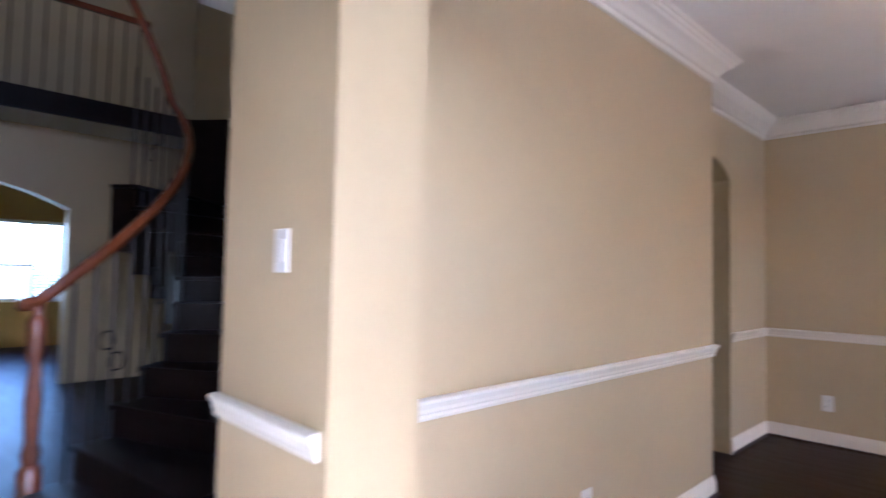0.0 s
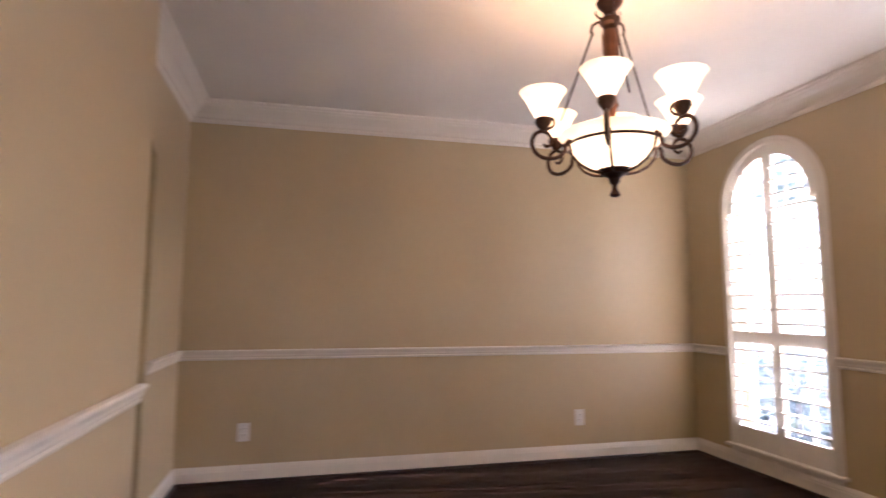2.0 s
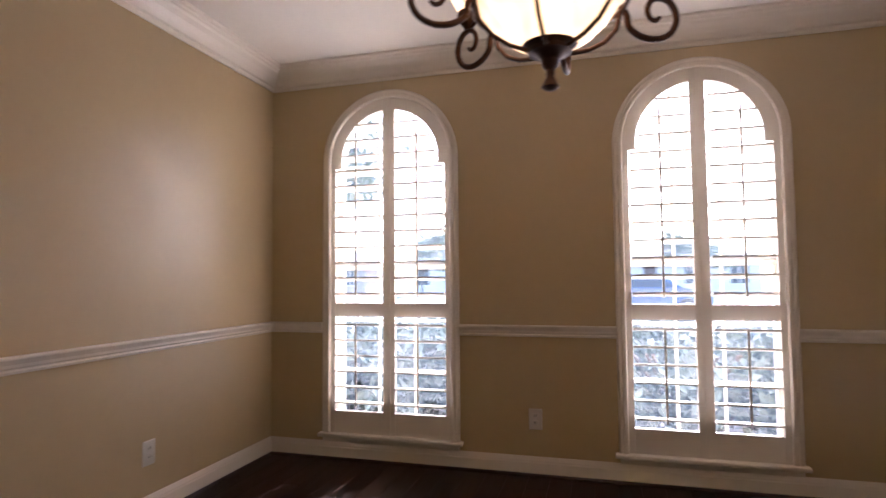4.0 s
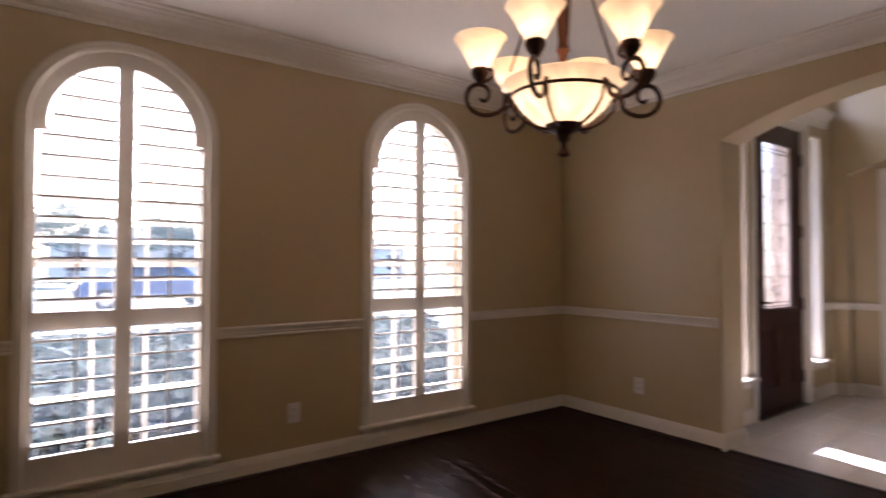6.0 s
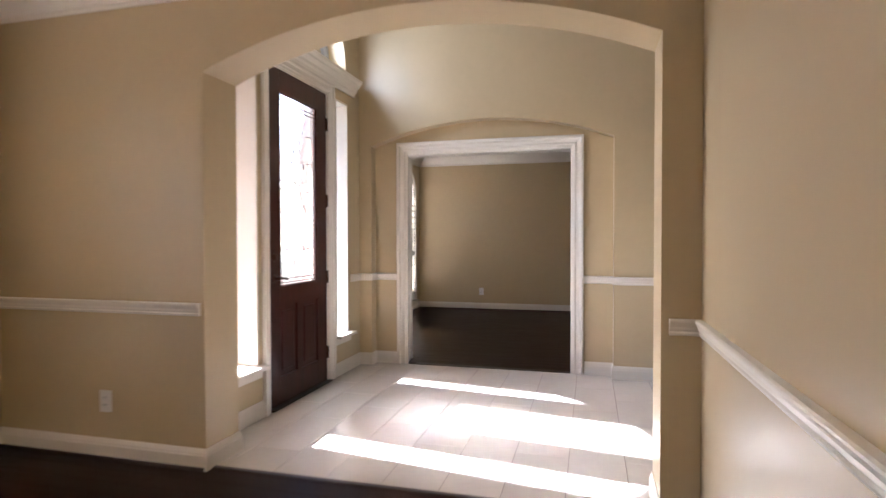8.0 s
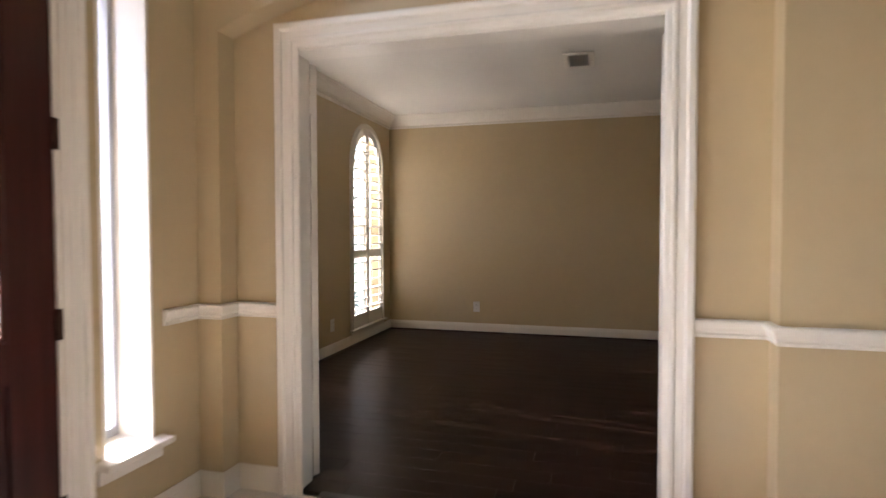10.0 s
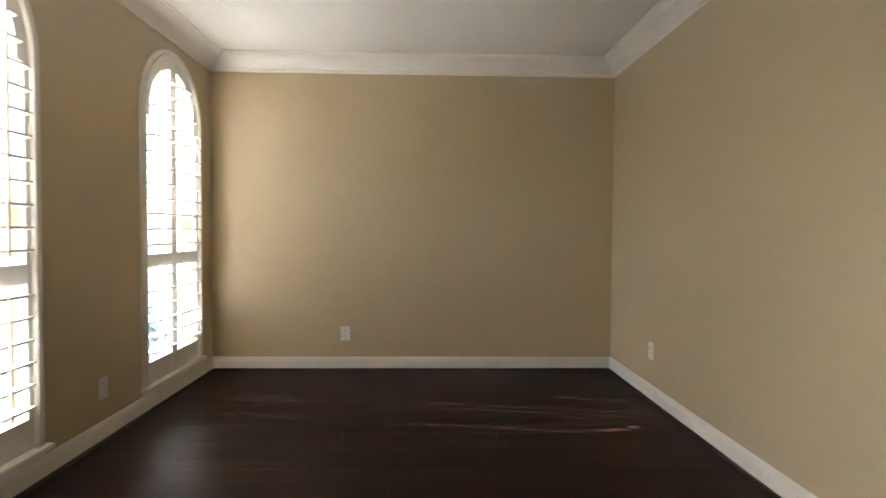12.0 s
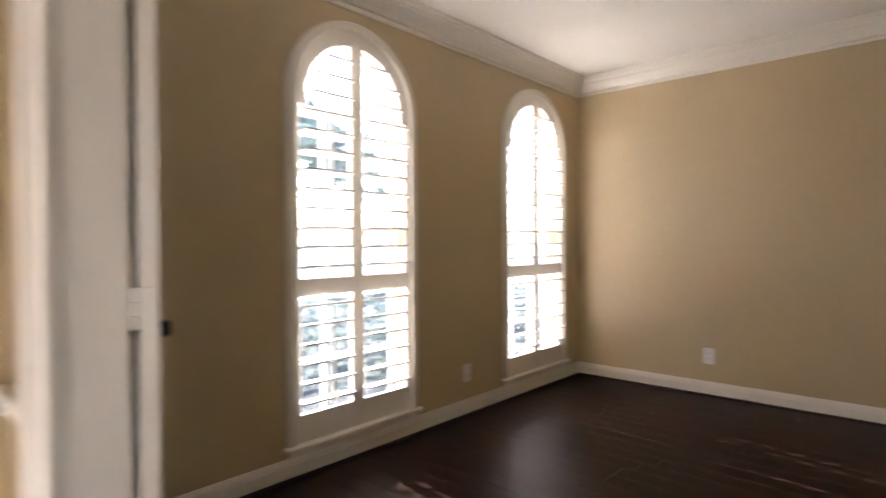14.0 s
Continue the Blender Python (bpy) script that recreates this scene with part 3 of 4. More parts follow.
make_front_door()
place = lambda a, b, out: (a, DOOR_Y - out, b)
bm = sweep([(0.878, 0.0), (0.878, 2.60), (1.992, 2.60), (1.992, 0.0)], [(-c * 0.8, o) for c, o in CASING], place)
structure(part("trim_front_door_casing", bm, TRIM), "white stepped casing round the front door", "casing")
bm = boxed(0.972, 1.898, DOOR_Y - 0.03, DOOR_Y + 0.11, -0.003, 0.0115, bevel=0.003)
structure(part("door_sill", bm, SHOE), "dark low sill under the front door", "sill")
bm = bmesh.new()
for xa, xb, xs in ((0.969, 0.9838, 0.9985), (1.9012, 1.8862, 1.8715)):
    box(bm, *sorted((xa, xb)), DOOR_Y + 0.002, DOOR_Y + 0.238, 0.012, 2.5115)
    box(bm, *sorted((xb, xs)), DOOR_Y + 0.060, DOOR_Y + 0.074, 0.012, 2.5015)
box(bm, 0.9838, 1.8862, DOOR_Y + 0.002, DOOR_Y + 0.238, 2.5015, 2.5115)
structure(part("trim_front_door_jamb", bm, TRIM), "white jamb and stop round the front door", "jamb")
# entablature over door and sidelights
ENT = [(2.60, 0), (2.60, 0.020), (2.630, 0.026), (2.640, 0.040), (2.665, 0.048), (2.690, 0.080), (2.705, 0.086), (2.720, 0.105), (2.745, 0.110), (2.750, 0)]
bm = bmesh.new()
rings = [[bm.verts.new((x, DOOR_Y - o * 0.9, z)) for z, o in ENT] for x in (0.42, 2.44)]
for k in range(len(ENT)):
    bm.faces.new((rings[0][k], rings[0][(k + 1) % len(ENT)], rings[1][(k + 1) % len(ENT)], rings[1][k]))
bm.faces.new(rings[0]), bm.faces.new(rings[1][::-1])
structure(part("trim_entablature", bm, TRIM), "white stepped cornice above the front door", "cornice")


def make_sidelight(name, xa, xb):
    w = structure(new(name), "tall narrow sidelight beside the front door", "window")
    y = DOOR_Y
    bm = boxed(xa - 0.045, xb + 0.045, y - 0.075, y + 0.19, 0.345, 0.372, bevel=0.006)
    box(bm, xa - 0.03, xb + 0.03, y - 0.02, y - 0.001, 0.285, 0.345, bevel=0.003)
    part("window_sill", bm, TRIM, w)
    bm = boxed(xa - 0.002, xa + 0.012, y - 0.004, y + 0.17, 0.373, 2.498)
    box(bm, xb - 0.012, xb + 0.002, y - 0.004, y + 0.17, 0.373, 2.498)
    box(bm, xa + 0.012, xb - 0.012, y - 0.004, y + 0.17, 2.486, 2.502)
    part("jamb_liner", bm, TRIM, w, "white painted jamb lining")
    bm = bmesh.new()
    for a, b, za, zb in ((xa, xa + 0.03, 0.373, 2.498), (xb - 0.03, xb, 0.373, 2.498), (xa + 0.03, xb - 0.03, 0.373, 0.41), (xa + 0.03, xb - 0.03, 2.46, 2.498)):
        box(bm, a, b, y + 0.17, y + 0.22, za, zb)
    part("window_frame", bm, VINYL, w)
    bm = bmesh.new()
    bm.faces.new([bm.verts.new(p) for p in ((xa + 0.03, y + 0.195, 0.41), (xb - 0.03, y + 0.195, 0.41), (xb - 0.03, y + 0.195, 2.46), (xa + 0.03, y + 0.195, 2.46))])
    part("pane", bm, GLASS, w).visible_shadow = False
    return w


make_sidelight("window_5", 0.53, 0.82)
make_sidelight("window_6", 2.05, 2.30)


w = structure(new("window_8"), "arched transom window above the front door", "window")
arc = [(1.42 + 0.875 * math.cos(math.pi * k / 24), 2.765 + 0.79 * math.sin(math.pi * k / 24)) for k in range(25)]
bm = sweep(arc, [(0, 0), (0, 0.05), (0.05, 0.05), (0.05, 0)], lambda a, b, out: (a, DOOR_Y + 0.16 + out, b))
box(bm, 0.545, 2.295, DOOR_Y + 0.16, DOOR_Y + 0.21, 2.758, 2.80)
for a in (60, 120):
    tube([(1.42, DOOR_Y + 0.185, 2.79), (1.42 + 0.85 * math.cos(radians(a)), DOOR_Y + 0.185, 2.765 + 0.76 * math.sin(radians(a)))], 0.012, bm)
part("window_frame", bm, VINYL, w)
bm = bmesh.new()
bm.faces.new([bm.verts.new((a, DOOR_Y + 0.19, b)) for a, b in arc])
part("pane", bm, GLASS, w).visible_shadow = False


# ---- study double doors, folded back ----
def make_study_door(name, hx, hy, angle, flip):
    d = structure(new(name), "white panelled door folded back into the study", "door")
    d.matrix_basis = pose(hx, hy, 0.012, 0, 0, angle)
    W, H, T = 0.745, 2.045, 0.041
    s = 1 if flip else -1
    Y = lambda a, b: tuple(sorted((s * a, s * b)))
    bm = boxed(0, 0.11, *Y(0, T), 0, H, bevel=0.002)
    box(bm, W - 0.11, W, *Y(0, T), 0, H, bevel=0.002)
    for za, zb in ((0, 0.20), (0.85, 0.99), (H - 0.12, H)):
        box(bm, 0.11, W - 0.11, *Y(0.001, T - 0.001), za, zb)
    part("leaf", bm, TRIM, d)
    for za, zb in ((0.20, 0.85), (0.99, H - 0.12)):
        bm = boxed(0.11, W - 0.11, *Y(0.012, T - 0.012), za, zb)
        box(bm, 0.16, W - 0.16, *Y(0.005, T - 0.005), za + 0.05, zb - 0.05, bevel=0.006)
        part("raised_panel", bm, TRIM, d)
    for z in (0.25, 1.025, 1.80):
        bm = boxed(-0.003, 0.030, *Y(T - 0.002, T + 0.002), z, z + 0.092, bevel=0.0008)
        box(bm, -0.0035, 0.001, *Y(0.010, T), z, z + 0.092, bevel=0.0008)
        for k in range(3):
            tube([(-0.003, s * (T + 0.008), z + 0.031 * k + 0.001), (-0.003, s * (T + 0.008), z + 0.031 * k + 0.030)], 0.0085, bm, 10)
        part("hinge", bm, TRIM, d, "white painted hinge")
    for sgn in (-1, 1):
        bm = revolve([(0, 0), (0.028, 0), (0.028, 0.006), (0.010, 0.010), (0.010, 0.030), (0.026, 0.042), (0.029, 0.055), (0.020, 0.068), (0, 0.070)], 18)
        bmesh.ops.rotate(bm, verts=bm.verts[:], matrix=Matrix.Rotation(radians(-90 * sgn), 3, "X"))
        bmesh.ops.translate(bm, verts=bm.verts[:], vec=(W - 0.065, s * T / 2 + sgn * T / 2, 0.93))
        part("door_knob", bm, IRON, d, "dark round knob", smooth=True)
    return d


make_study_door("door_2", STUDY_X + 0.058, -1.672, 72, True)
make_study_door("door_3", STUDY_X + 0.058, -3.274, -72, False)


# ---- outlets, switch and vent ----
def make_outlet(m, label):
    o = tagged(new("wall_outlet"), label, "outlet", "wall outlets")
    o.matrix_basis = m
    part("plate", boxed(-0.040, 0.040, -0.006, 0.0, -0.062, 0.062, bevel=0.003), PLASTIC, o)
    for z in (-0.021, 0.021):
        r = part("receptacle", boxed(-0.017, 0.017, -0.009, -0.004, z - 0.015, z + 0.015, bevel=0.003), PLASTIC, o)
        bm = boxed(-0.008, -0.005, -0.0096, -0.0088, z - 0.004, z + 0.008)
        box(bm, 0.005, 0.008, -0.0096, -0.0088, z - 0.003, z + 0.007)
        part("slot", bm, SLOT, r)
    return o


tan = "white duplex outlet plate on the tan wall"
first = make_outlet(pose(-2.49, 0, 0.337), tan)
for m in (pose(FAR_X, -1.095, 0.327, 0, 0, 90), pose(FAR_X, -3.66, 0.335, 0, 0, 90), pose(0, -0.782, 0.328, 0, 0, -90),
          pose(5.43, ST_FRONT, 0.30), pose(ST_FAR, -1.60, 0.315, 0, 0, -90), pose(6.16, ST_BACK, 0.355, 0, 0, 180), pose(-1.12, BACK_Y, 0.325, 0, 0, 180)):
    copy_thing(first, m)
sw = tagged(new("light_switch"), "white rocker switch plate on the foyer wall", "switch")
sw.matrix_basis = pose(ARCH_T, -3.98, 1.347, 0, 0, 90)
part("plate", boxed(-0.038, 0.038, -0.006, 0, -0.060, 0.060, bevel=0.003), PLASTIC, sw)
part("rocker", boxed(-0.016, 0.016, -0.010, -0.004, -0.032, 0.032, bevel=0.002), PLASTIC, sw)
jack = tagged(new("cable_jack"), "small white jack set in the baseboard", "jack")
jack.location = (4.77, ST_BACK + 0.016, 0.062)
part("body", boxed(-0.014, 0.014, -0.001, 0.010, -0.018, 0.018, bevel=0.003), PLASTIC, jack)

vent = tagged(new("ceiling_vent"), "white louvred air vent in the study ceiling", "vent")
vent.location = (5.22, -2.86, CEIL_Z)
part("frame", sweep([(-0.20, -0.125), (0.20, -0.125), (0.20, 0.125), (-0.20, 0.125)], [(0, 0), (0, -0.006), (0.006, -0.012), (0.052, -0.010), (0.052, 0)], floorplan, closed=True), TRIM, vent)
part("backing", boxed(-0.167, 0.167, -0.092, 0.092, -0.003, -0.001), SLOT, vent)
slat = None
for k in range(11):
    m = Matrix.Translation((-0.150 + 0.030 * k, 0, -0.010)) @ Matrix.Rotation(radians(-38), 4, "Y")
    if slat is None:
        slat = part("slat", boxed(-0.008, 0.008, -0.092, 0.092, -0.0008, 0.0008), TRIM, vent, m=m)
    else:
        same_mesh("slat", slat, vent, m)


# ---- chandelier ----
def make_chandelier():
    c = tagged(new("chandelier"), "bronze scroll-arm chandelier with lit alabaster glass shades", "chandelier")
    c.location = (CH_X, CH_Y, 0)
    part("canopy", revolve([(0, CEIL_Z), (0.065, CEIL_Z), (0.062, CEIL_Z - 0.012), (0.03, CEIL_Z - 0.026), (0.012, CEIL_Z - 0.032), (0, CEIL_Z - 0.032)], 24), BRONZE, c, smooth=True)
    for k, z in enumerate((2.632, 2.606)):
        loop = [(0.012 * math.cos(a) * (k % 2 == 0), 0.012 * math.cos(a) * (k % 2), z + 0.018 * math.sin(a)) for a in [2 * math.pi * t / 14 for t in range(15)]]
        part("chain_link", tube(loop, 0.0035, sides=6), BRONZE, c, smooth=True)
    ring = [(0.020 * math.cos(2 * math.pi * t / 16), 0, 2.588 + 0.020 * math.sin(2 * math.pi * t / 16)) for t in range(17)]
    part("hanging_ring", tube(ring, 0.005, sides=8), BRONZE, c, smooth=True)
    urn = [(0, 2.570), (0.050, 2.570), (0.060, 2.562), (0.052, 2.545), (0.028, 2.520), (0.024, 2.505), (0.030, 2.492), (0.046, 2.482), (0.044, 2.462), (0.032, 2.450), (0.030, 2.432), (0.0, 2.430)]
    part("urn", revolve(urn, 24), BRONZE, c, smooth=True)
    col = [(0, 2.432), (0.030, 2.430), (0.036, 2.40), (0.033, 2.33), (0.025, 2.22), (0.019, 2.12), (0.022, 2.10), (0.028, 2.085), (0.018, 2.07), (0.012, 2.04), (0.012, 1.82), (0.0, 1.82)]
    part("column", revolve(col, 20, fold=lambda a, z: 1 + (0.05 * math.cos(10 * a) if z > 2.11 else 0)), COPPER_WOOD, c, smooth=True)
    for k in range(3):
        a = radians(225 + 120 * k)
        leaf = [(math.cos(a) * r, math.sin(a) * r, z) for r, z in ((0.030, 2.49), (0.050, 2.505), (0.064, 2.525), (0.062, 2.540))]
        part("leaf", tube(leaf, 0.007, sides=6, taper=lambda t: 1 - 0.7 * t), BRONZE, c, smooth=True)
        hook = [(math.cos(a) * r, math.sin(a) * r, z) for r, z in ((0.035, 2.47), (0.055, 2.485), (0.078, 2.475), (0.086, 2.45), (0.078, 2.43))]
        part("hook", tube(hook, 0.006, sides=8), BRONZE, c, smooth=True)
        rod = [(math.cos(a) * r, math.sin(a) * r, z) for r, z in ((0.080, 2.435), (0.235, 2.055))]
        part("rod", tube(rod, 0.0045, sides=8), BRONZE, c, smooth=True)
    # bowl: an open shell with wall thickness
    out = [(0.075, 1.800), (0.115, 1.824), (0.155, 1.862), (0.182, 1.901), (0.196, 1.924), (0.225, 1.949), (0.236, 1.957), (0.232, 1.961)]
    inn = [(r - 0.006, z + 0.004) for r, z in out[::-1][1:]]
    part("glass_bowl", revolve(out + inn + [out[0]], 40), BOWL_GLASS, c, "lit alabaster glass bowl", smooth=True)
    finial = [(0, 1.832), (0.070, 1.830), (0.074, 1.822), (0.060, 1.812), (0.058, 1.802), (0.036, 1.796), (0.024, 1.784), (0.022, 1.768), (0.012, 1.756), (0.011, 1.738), (0.020, 1.722), (0.024, 1.712), (0.014, 1.704), (0, 1.702)]
    part("finial", revolve([(r, z - 0.022) for r, z in finial], 24), BRONZE, c, smooth=True)
    ring = [(0.202 * math.cos(2 * math.pi * t / 48), 0.202 * math.sin(2 * math.pi * t / 48), 1.908) for t in range(49)]
    part("bowl_ring", tube(ring, 0.0065, sides=8), BRONZE, c, smooth=True)
    for ang in ARM_ANGLES:
        a = radians(ang)
        P = lambda r, z: ((r - 0.032 * (r > 0.25)) * math.cos(a), (r - 0.032 * (r > 0.25)) * math.sin(a), z - 0.050)
        strap = [P(r, z) for r, z in ((0.060, 1.834), (0.110, 1.846), (0.155, 1.870), (0.190, 1.908), (0.204, 1.966))]
        part("strap", tube(strap, 0.0065, sides=8), BRONZE, c, smooth=True)
        # the arm dips outward, rises round and curls in on itself
        arm = [P(r, z) for r, z in ((0.200, 1.972), (0.220, 1.950), (0.260, 1.915), (0.295, 1.892), (0.340, 1.888), (0.378, 1.905), (0.398, 1.938), (0.396, 1.972),
                                   (0.376, 1.998), (0.346, 2.004), (0.322, 1.990), (0.314, 1.966), (0.322, 1.946), (0.338, 1.940), (0.350, 1.950))]
        arm = smooth_path(arm)
        part("arm", tube(arm, 0.0088, sides=8, taper=lambda t: 1 - 0.35 * max(0, t - 0.6) / 0.4), BRONZE, c, smooth=True)
        curl = smooth_path([P(r, z) for r, z in ((0.372, 2.000), (0.345, 2.010), (0.318, 2.020), (0.300, 2.038), (0.304, 2.060), (0.322, 2.064), (0.330, 2.050))])
        part("curl", tube(curl, 0.0065, sides=8), BRONZE, c, smooth=True)
        cup = [(0.0, 2.000), (0.012, 2.000), (0.018, 2.010), (0.030, 2.026), (0.036, 2.040), (0.033, 2.056), (0.0, 2.056)]
        part("cup", revolve(cup, 20, centre=P(0.348, 0.006)), BRONZE, c, smooth=True)
        so = [(0.028, 2.052), (0.034, 2.062), (0.046, 2.085), (0.060, 2.110), (0.074, 2.136), (0.090, 2.162), (0.100, 2.172), (0.097, 2.175)]
        si = [(r - 0.004, z + 0.003) for r, z in so[::-1][1:]]
        part("glass_shade", revolve(so + si + [so[0]], 28, centre=P(0.348, 0.006)), SHADE_GLASS, c, "lit bell-shaped alabaster shade", smooth=True)
        part("bulb", revolve([(0.0, 2.065), (0.012, 2.068), (0.022, 2.095), (0.024, 2.115), (0.015, 2.135), (0.0, 2.140)], 14, centre=P(0.348, 0.006)), BULB, c, smooth=True)
    return c


def smooth_path(pts, steps=4):
    """A Catmull-Rom curve through the points."""
    v = [Vector(p) for p in pts]
    v = [2 * v[0] - v[1]] + v + [2 * v[-1] - v[-2]]
    out = []
    for a, b, c, d in zip(v, v[1:], v[2:], v[3:]):
        for k in range(steps):
            t = k / steps
            out.append(0.5 * (2 * b + (c - a) * t + (2 * a - 5 * b + 4 * c - d) * t * t + (3 * b - a - 3 * c + d) * t ** 3))
    return out + [v[-2]]


make_chandelier()


# ---- back of the foyer: stair, gallery and the room behind ----
wall("wall_foyer_east", "tan wall of the back hall", "y", -14.0, -4.40, NICHE_X, CASE_X, -0.2, HIGH_Z)
wall("wall_hall_west", "tan stairwell wall", "y", -14.0, -5.5, -2.0, -1.86, -0.2, HIGH_Z)
wall("wall_stair_side", "tan stairwell wall", "x", -2.0, 0.0, -4.36, -4.25, -0.2, HIGH_Z)
wall("wall_stair_west", "tan stairwell wall", "y", -5.5, -4.36, -2.0, -1.86, -0.2, HIGH_Z)
wall("wall_hall_arch", "tan hall wall with a broad arch", "x", -1.86, NICHE_X, -10.2, -10.0, -0.2, 2.83, [(-0.28, 2.20, -0.2, 1.95, 0.30)])
wall("wall_back_room", "ochre painted wall with a wide window", "x", -1.86, NICHE_X, -14.0, -13.8, -0.2, HIGH_Z, [(-0.92, 1.24, 0.72, 2.05, 0)], YELLOW)
bm = boxed(-1.86, NICHE_X, -14.0, -9.20, 2.83, 2.99)
structure(part("ceiling", bm, CEIL), "off-white ceiling under the gallery", "ceiling")
bm = boxed(-1.86, NICHE_X, -9.20, -9.16, 2.80, 3.02)
structure(part("trim_gallery_fascia", bm, STAIR_WOOD), "dark stained fascia of the upstairs gallery", "fascia")
wall("wall_gallery_back", "tan upstairs wall", "x", -1.86, NICHE_X, -10.9, -10.8, 2.99, HIGH_Z)
w = structure(new("window_7"), "wide back-room window with white blinds", "window")
bm = bmesh.new()
for a, b, za, zb in ((-0.92, -0.87, 0.72, 2.05), (1.19, 1.24, 0.72, 2.05), (-0.87, 1.19, 0.72, 0.78), (-0.87, 1.19, 2.0, 2.05), (-0.52, -0.46, 0.78, 2.0), (-0.46, 1.19, 1.30, 1.33)):
    box(bm, a, b, -13.95, -13.88, za, zb)
part("window_frame", bm, TRIM, w)
bm = bmesh.new()
bm.faces.new([bm.verts.new(p) for p in ((-0.87, -13.92, 0.78), (1.19, -13.92, 0.78), (1.19, -13.92, 2.0), (-0.87, -13.92, 2.0))])
part("pane", bm, GLASS, w).visible_shadow = False
blind = None
for k in range(24):
    m = pose(-0.695, -13.84, 0.80 + 0.05 * k, 20, 0, 0)
    if blind is None:
        blind = part("blind_slat", boxed(-0.17, 0.17, -0.02, 0.02, -0.001, 0.001), TRIM, w, m=m)
    else:
        same_mesh("blind_slat", blind, w, m)

# curved stair
SC, R_IN, R_OUT, RISE, STEP_DEG = Vector((0.5, -6.95)), 0.90, 2.05, 0.178, 12.5
stair = structure(new("staircase"), "curved dark-stained wooden staircase", "staircase")


def arc_block(r0, r1, a0, a1, z0, z1, n=4):
    bm = bmesh.new()
    cols = []
    for k in range(n + 1):
        a = radians(a0 + (a1 - a0) * k / n)
        cols.append([bm.verts.new((SC.x + r * math.cos(a), SC.y + r * math.sin(a), z)) for r, z in ((r0, z0), (r1, z0), (r1, z1), (r0, z1))])
    for a, b in zip(cols, cols[1:]):
        for k in range(4):
            bm.faces.new((a[k], a[(k + 1) % 4], b[(k + 1) % 4], b[k]))
    bm.faces.new(cols[0]), bm.faces.new(cols[-1][::-1])
    return bm


COUNT = 11
for k in range(COUNT):
    a = 88 + STEP_DEG * k
    part("riser", arc_block(R_IN, R_OUT, a, a + STEP_DEG, max(0.0, RISE * (k - 2)), RISE * (k + 1) - 0.03), STAIR_WOOD, stair)
    # added panels, no known stair part; they fill the stairwell's dark side
    if k > 1:
        part("dark_panel", arc_block(R_OUT + 0.002, R_OUT + 0.05, a, a + STEP_DEG, 0.0, RISE * (k + 1) + 0.85), STAIR_WOOD, stair)
    part("tread", arc_block(R_IN - 0.02, R_OUT, a - 1.2, a + STEP_DEG, RISE * (k + 1) - 0.029, RISE * (k + 1)), STAIR_WOOD, stair)
rail = [(SC.x + (R_IN + 0.03) * math.cos(radians(80 + 8 * k)), SC.y + (R_IN + 0.03) * math.sin(radians(80 + 8 * k)), 1.12 + max(0, 8 * k - 8) / STEP_DEG * RISE + max(0, 8 * k - 112) * 0.016) for k in range(1, 20)]
rail = [(rail[0][0] + 0.05, rail[0][1] - 0.08, 1.10), (rail[0][0] + 0.06, rail[0][1] + 0.01, 1.10)] + rail
part("handrail", tube(smooth_path(rail, 3), 0.034, sides=10), RAIL_WOOD, stair, "reddish polished wooden handrail", smooth=True)
nx, ny = rail[2][0], rail[2][1]
newel = [(0.0, 0), (0.055, 0), (0.055, 0.28), (0.035, 0.31), (0.045, 0.36), (0.030, 0.42), (0.040, 0.62), (0.026, 0.80), (0.045, 0.86), (0.045, 1.02), (0.028, 1.05), (0.036, 1.10), (0, 1.11)]
part("newel_post", revolve(newel, 16, centre=(nx, ny, 0)), RAIL_WOOD, stair, "turned wooden newel post", smooth=True)
for k in range(1, 2 * COUNT - 1):
    a = radians(88 + STEP_DEG * (k + 0.5) / 2)
    x, y = SC.x + (R_IN + 0.03) * math.cos(a), SC.y + (R_IN + 0.03) * math.sin(a)
    z0 = RISE * (k // 2 + 1)
    z1 = 1.09 + max(0, math.degrees(a) - 88) / STEP_DEG * RISE
    bm = tube([(x, y, z0), (x, y, z1)], 0.008, sides=6)
    if k % 3 == 0:
        t = Vector((-math.sin(a), math.cos(a), 0))
        for zc, sg in ((0.42, 1), (0.54, -1)):
            loop = [Vector((x, y, z0 + zc)) + t * (sg * 0.03 + 0.045 * math.cos(p)) + Vector((0, 0, 0.05 * math.sin(p))) for p in [2 * math.pi * q / 14 for q in range(15)]]
            tube(loop, 0.005, bm, sides=5)
    part("baluster", bm, IRON, stair, "black iron baluster")
bal = structure(new("gallery_railing"), "upstairs railing of wood and black iron", "railing")
part("handrail", boxed(-0.8, NICHE_X, -9.21, -9.15, 3.94, 4.00, bevel=0.01), RAIL_WOOD, bal)
iron = None
for k in range(22):
    m = Matrix.Translation((-0.7 + 0.14 * k, -9.18, 2.99))
    if iron is None:
        iron = part("baluster", tube([(0, 0, 0), (0, 0, 0.96)], 0.008, sides=6), IRON, bal, m=m)
    else:
        same_mesh("baluster", iron, bal, m)


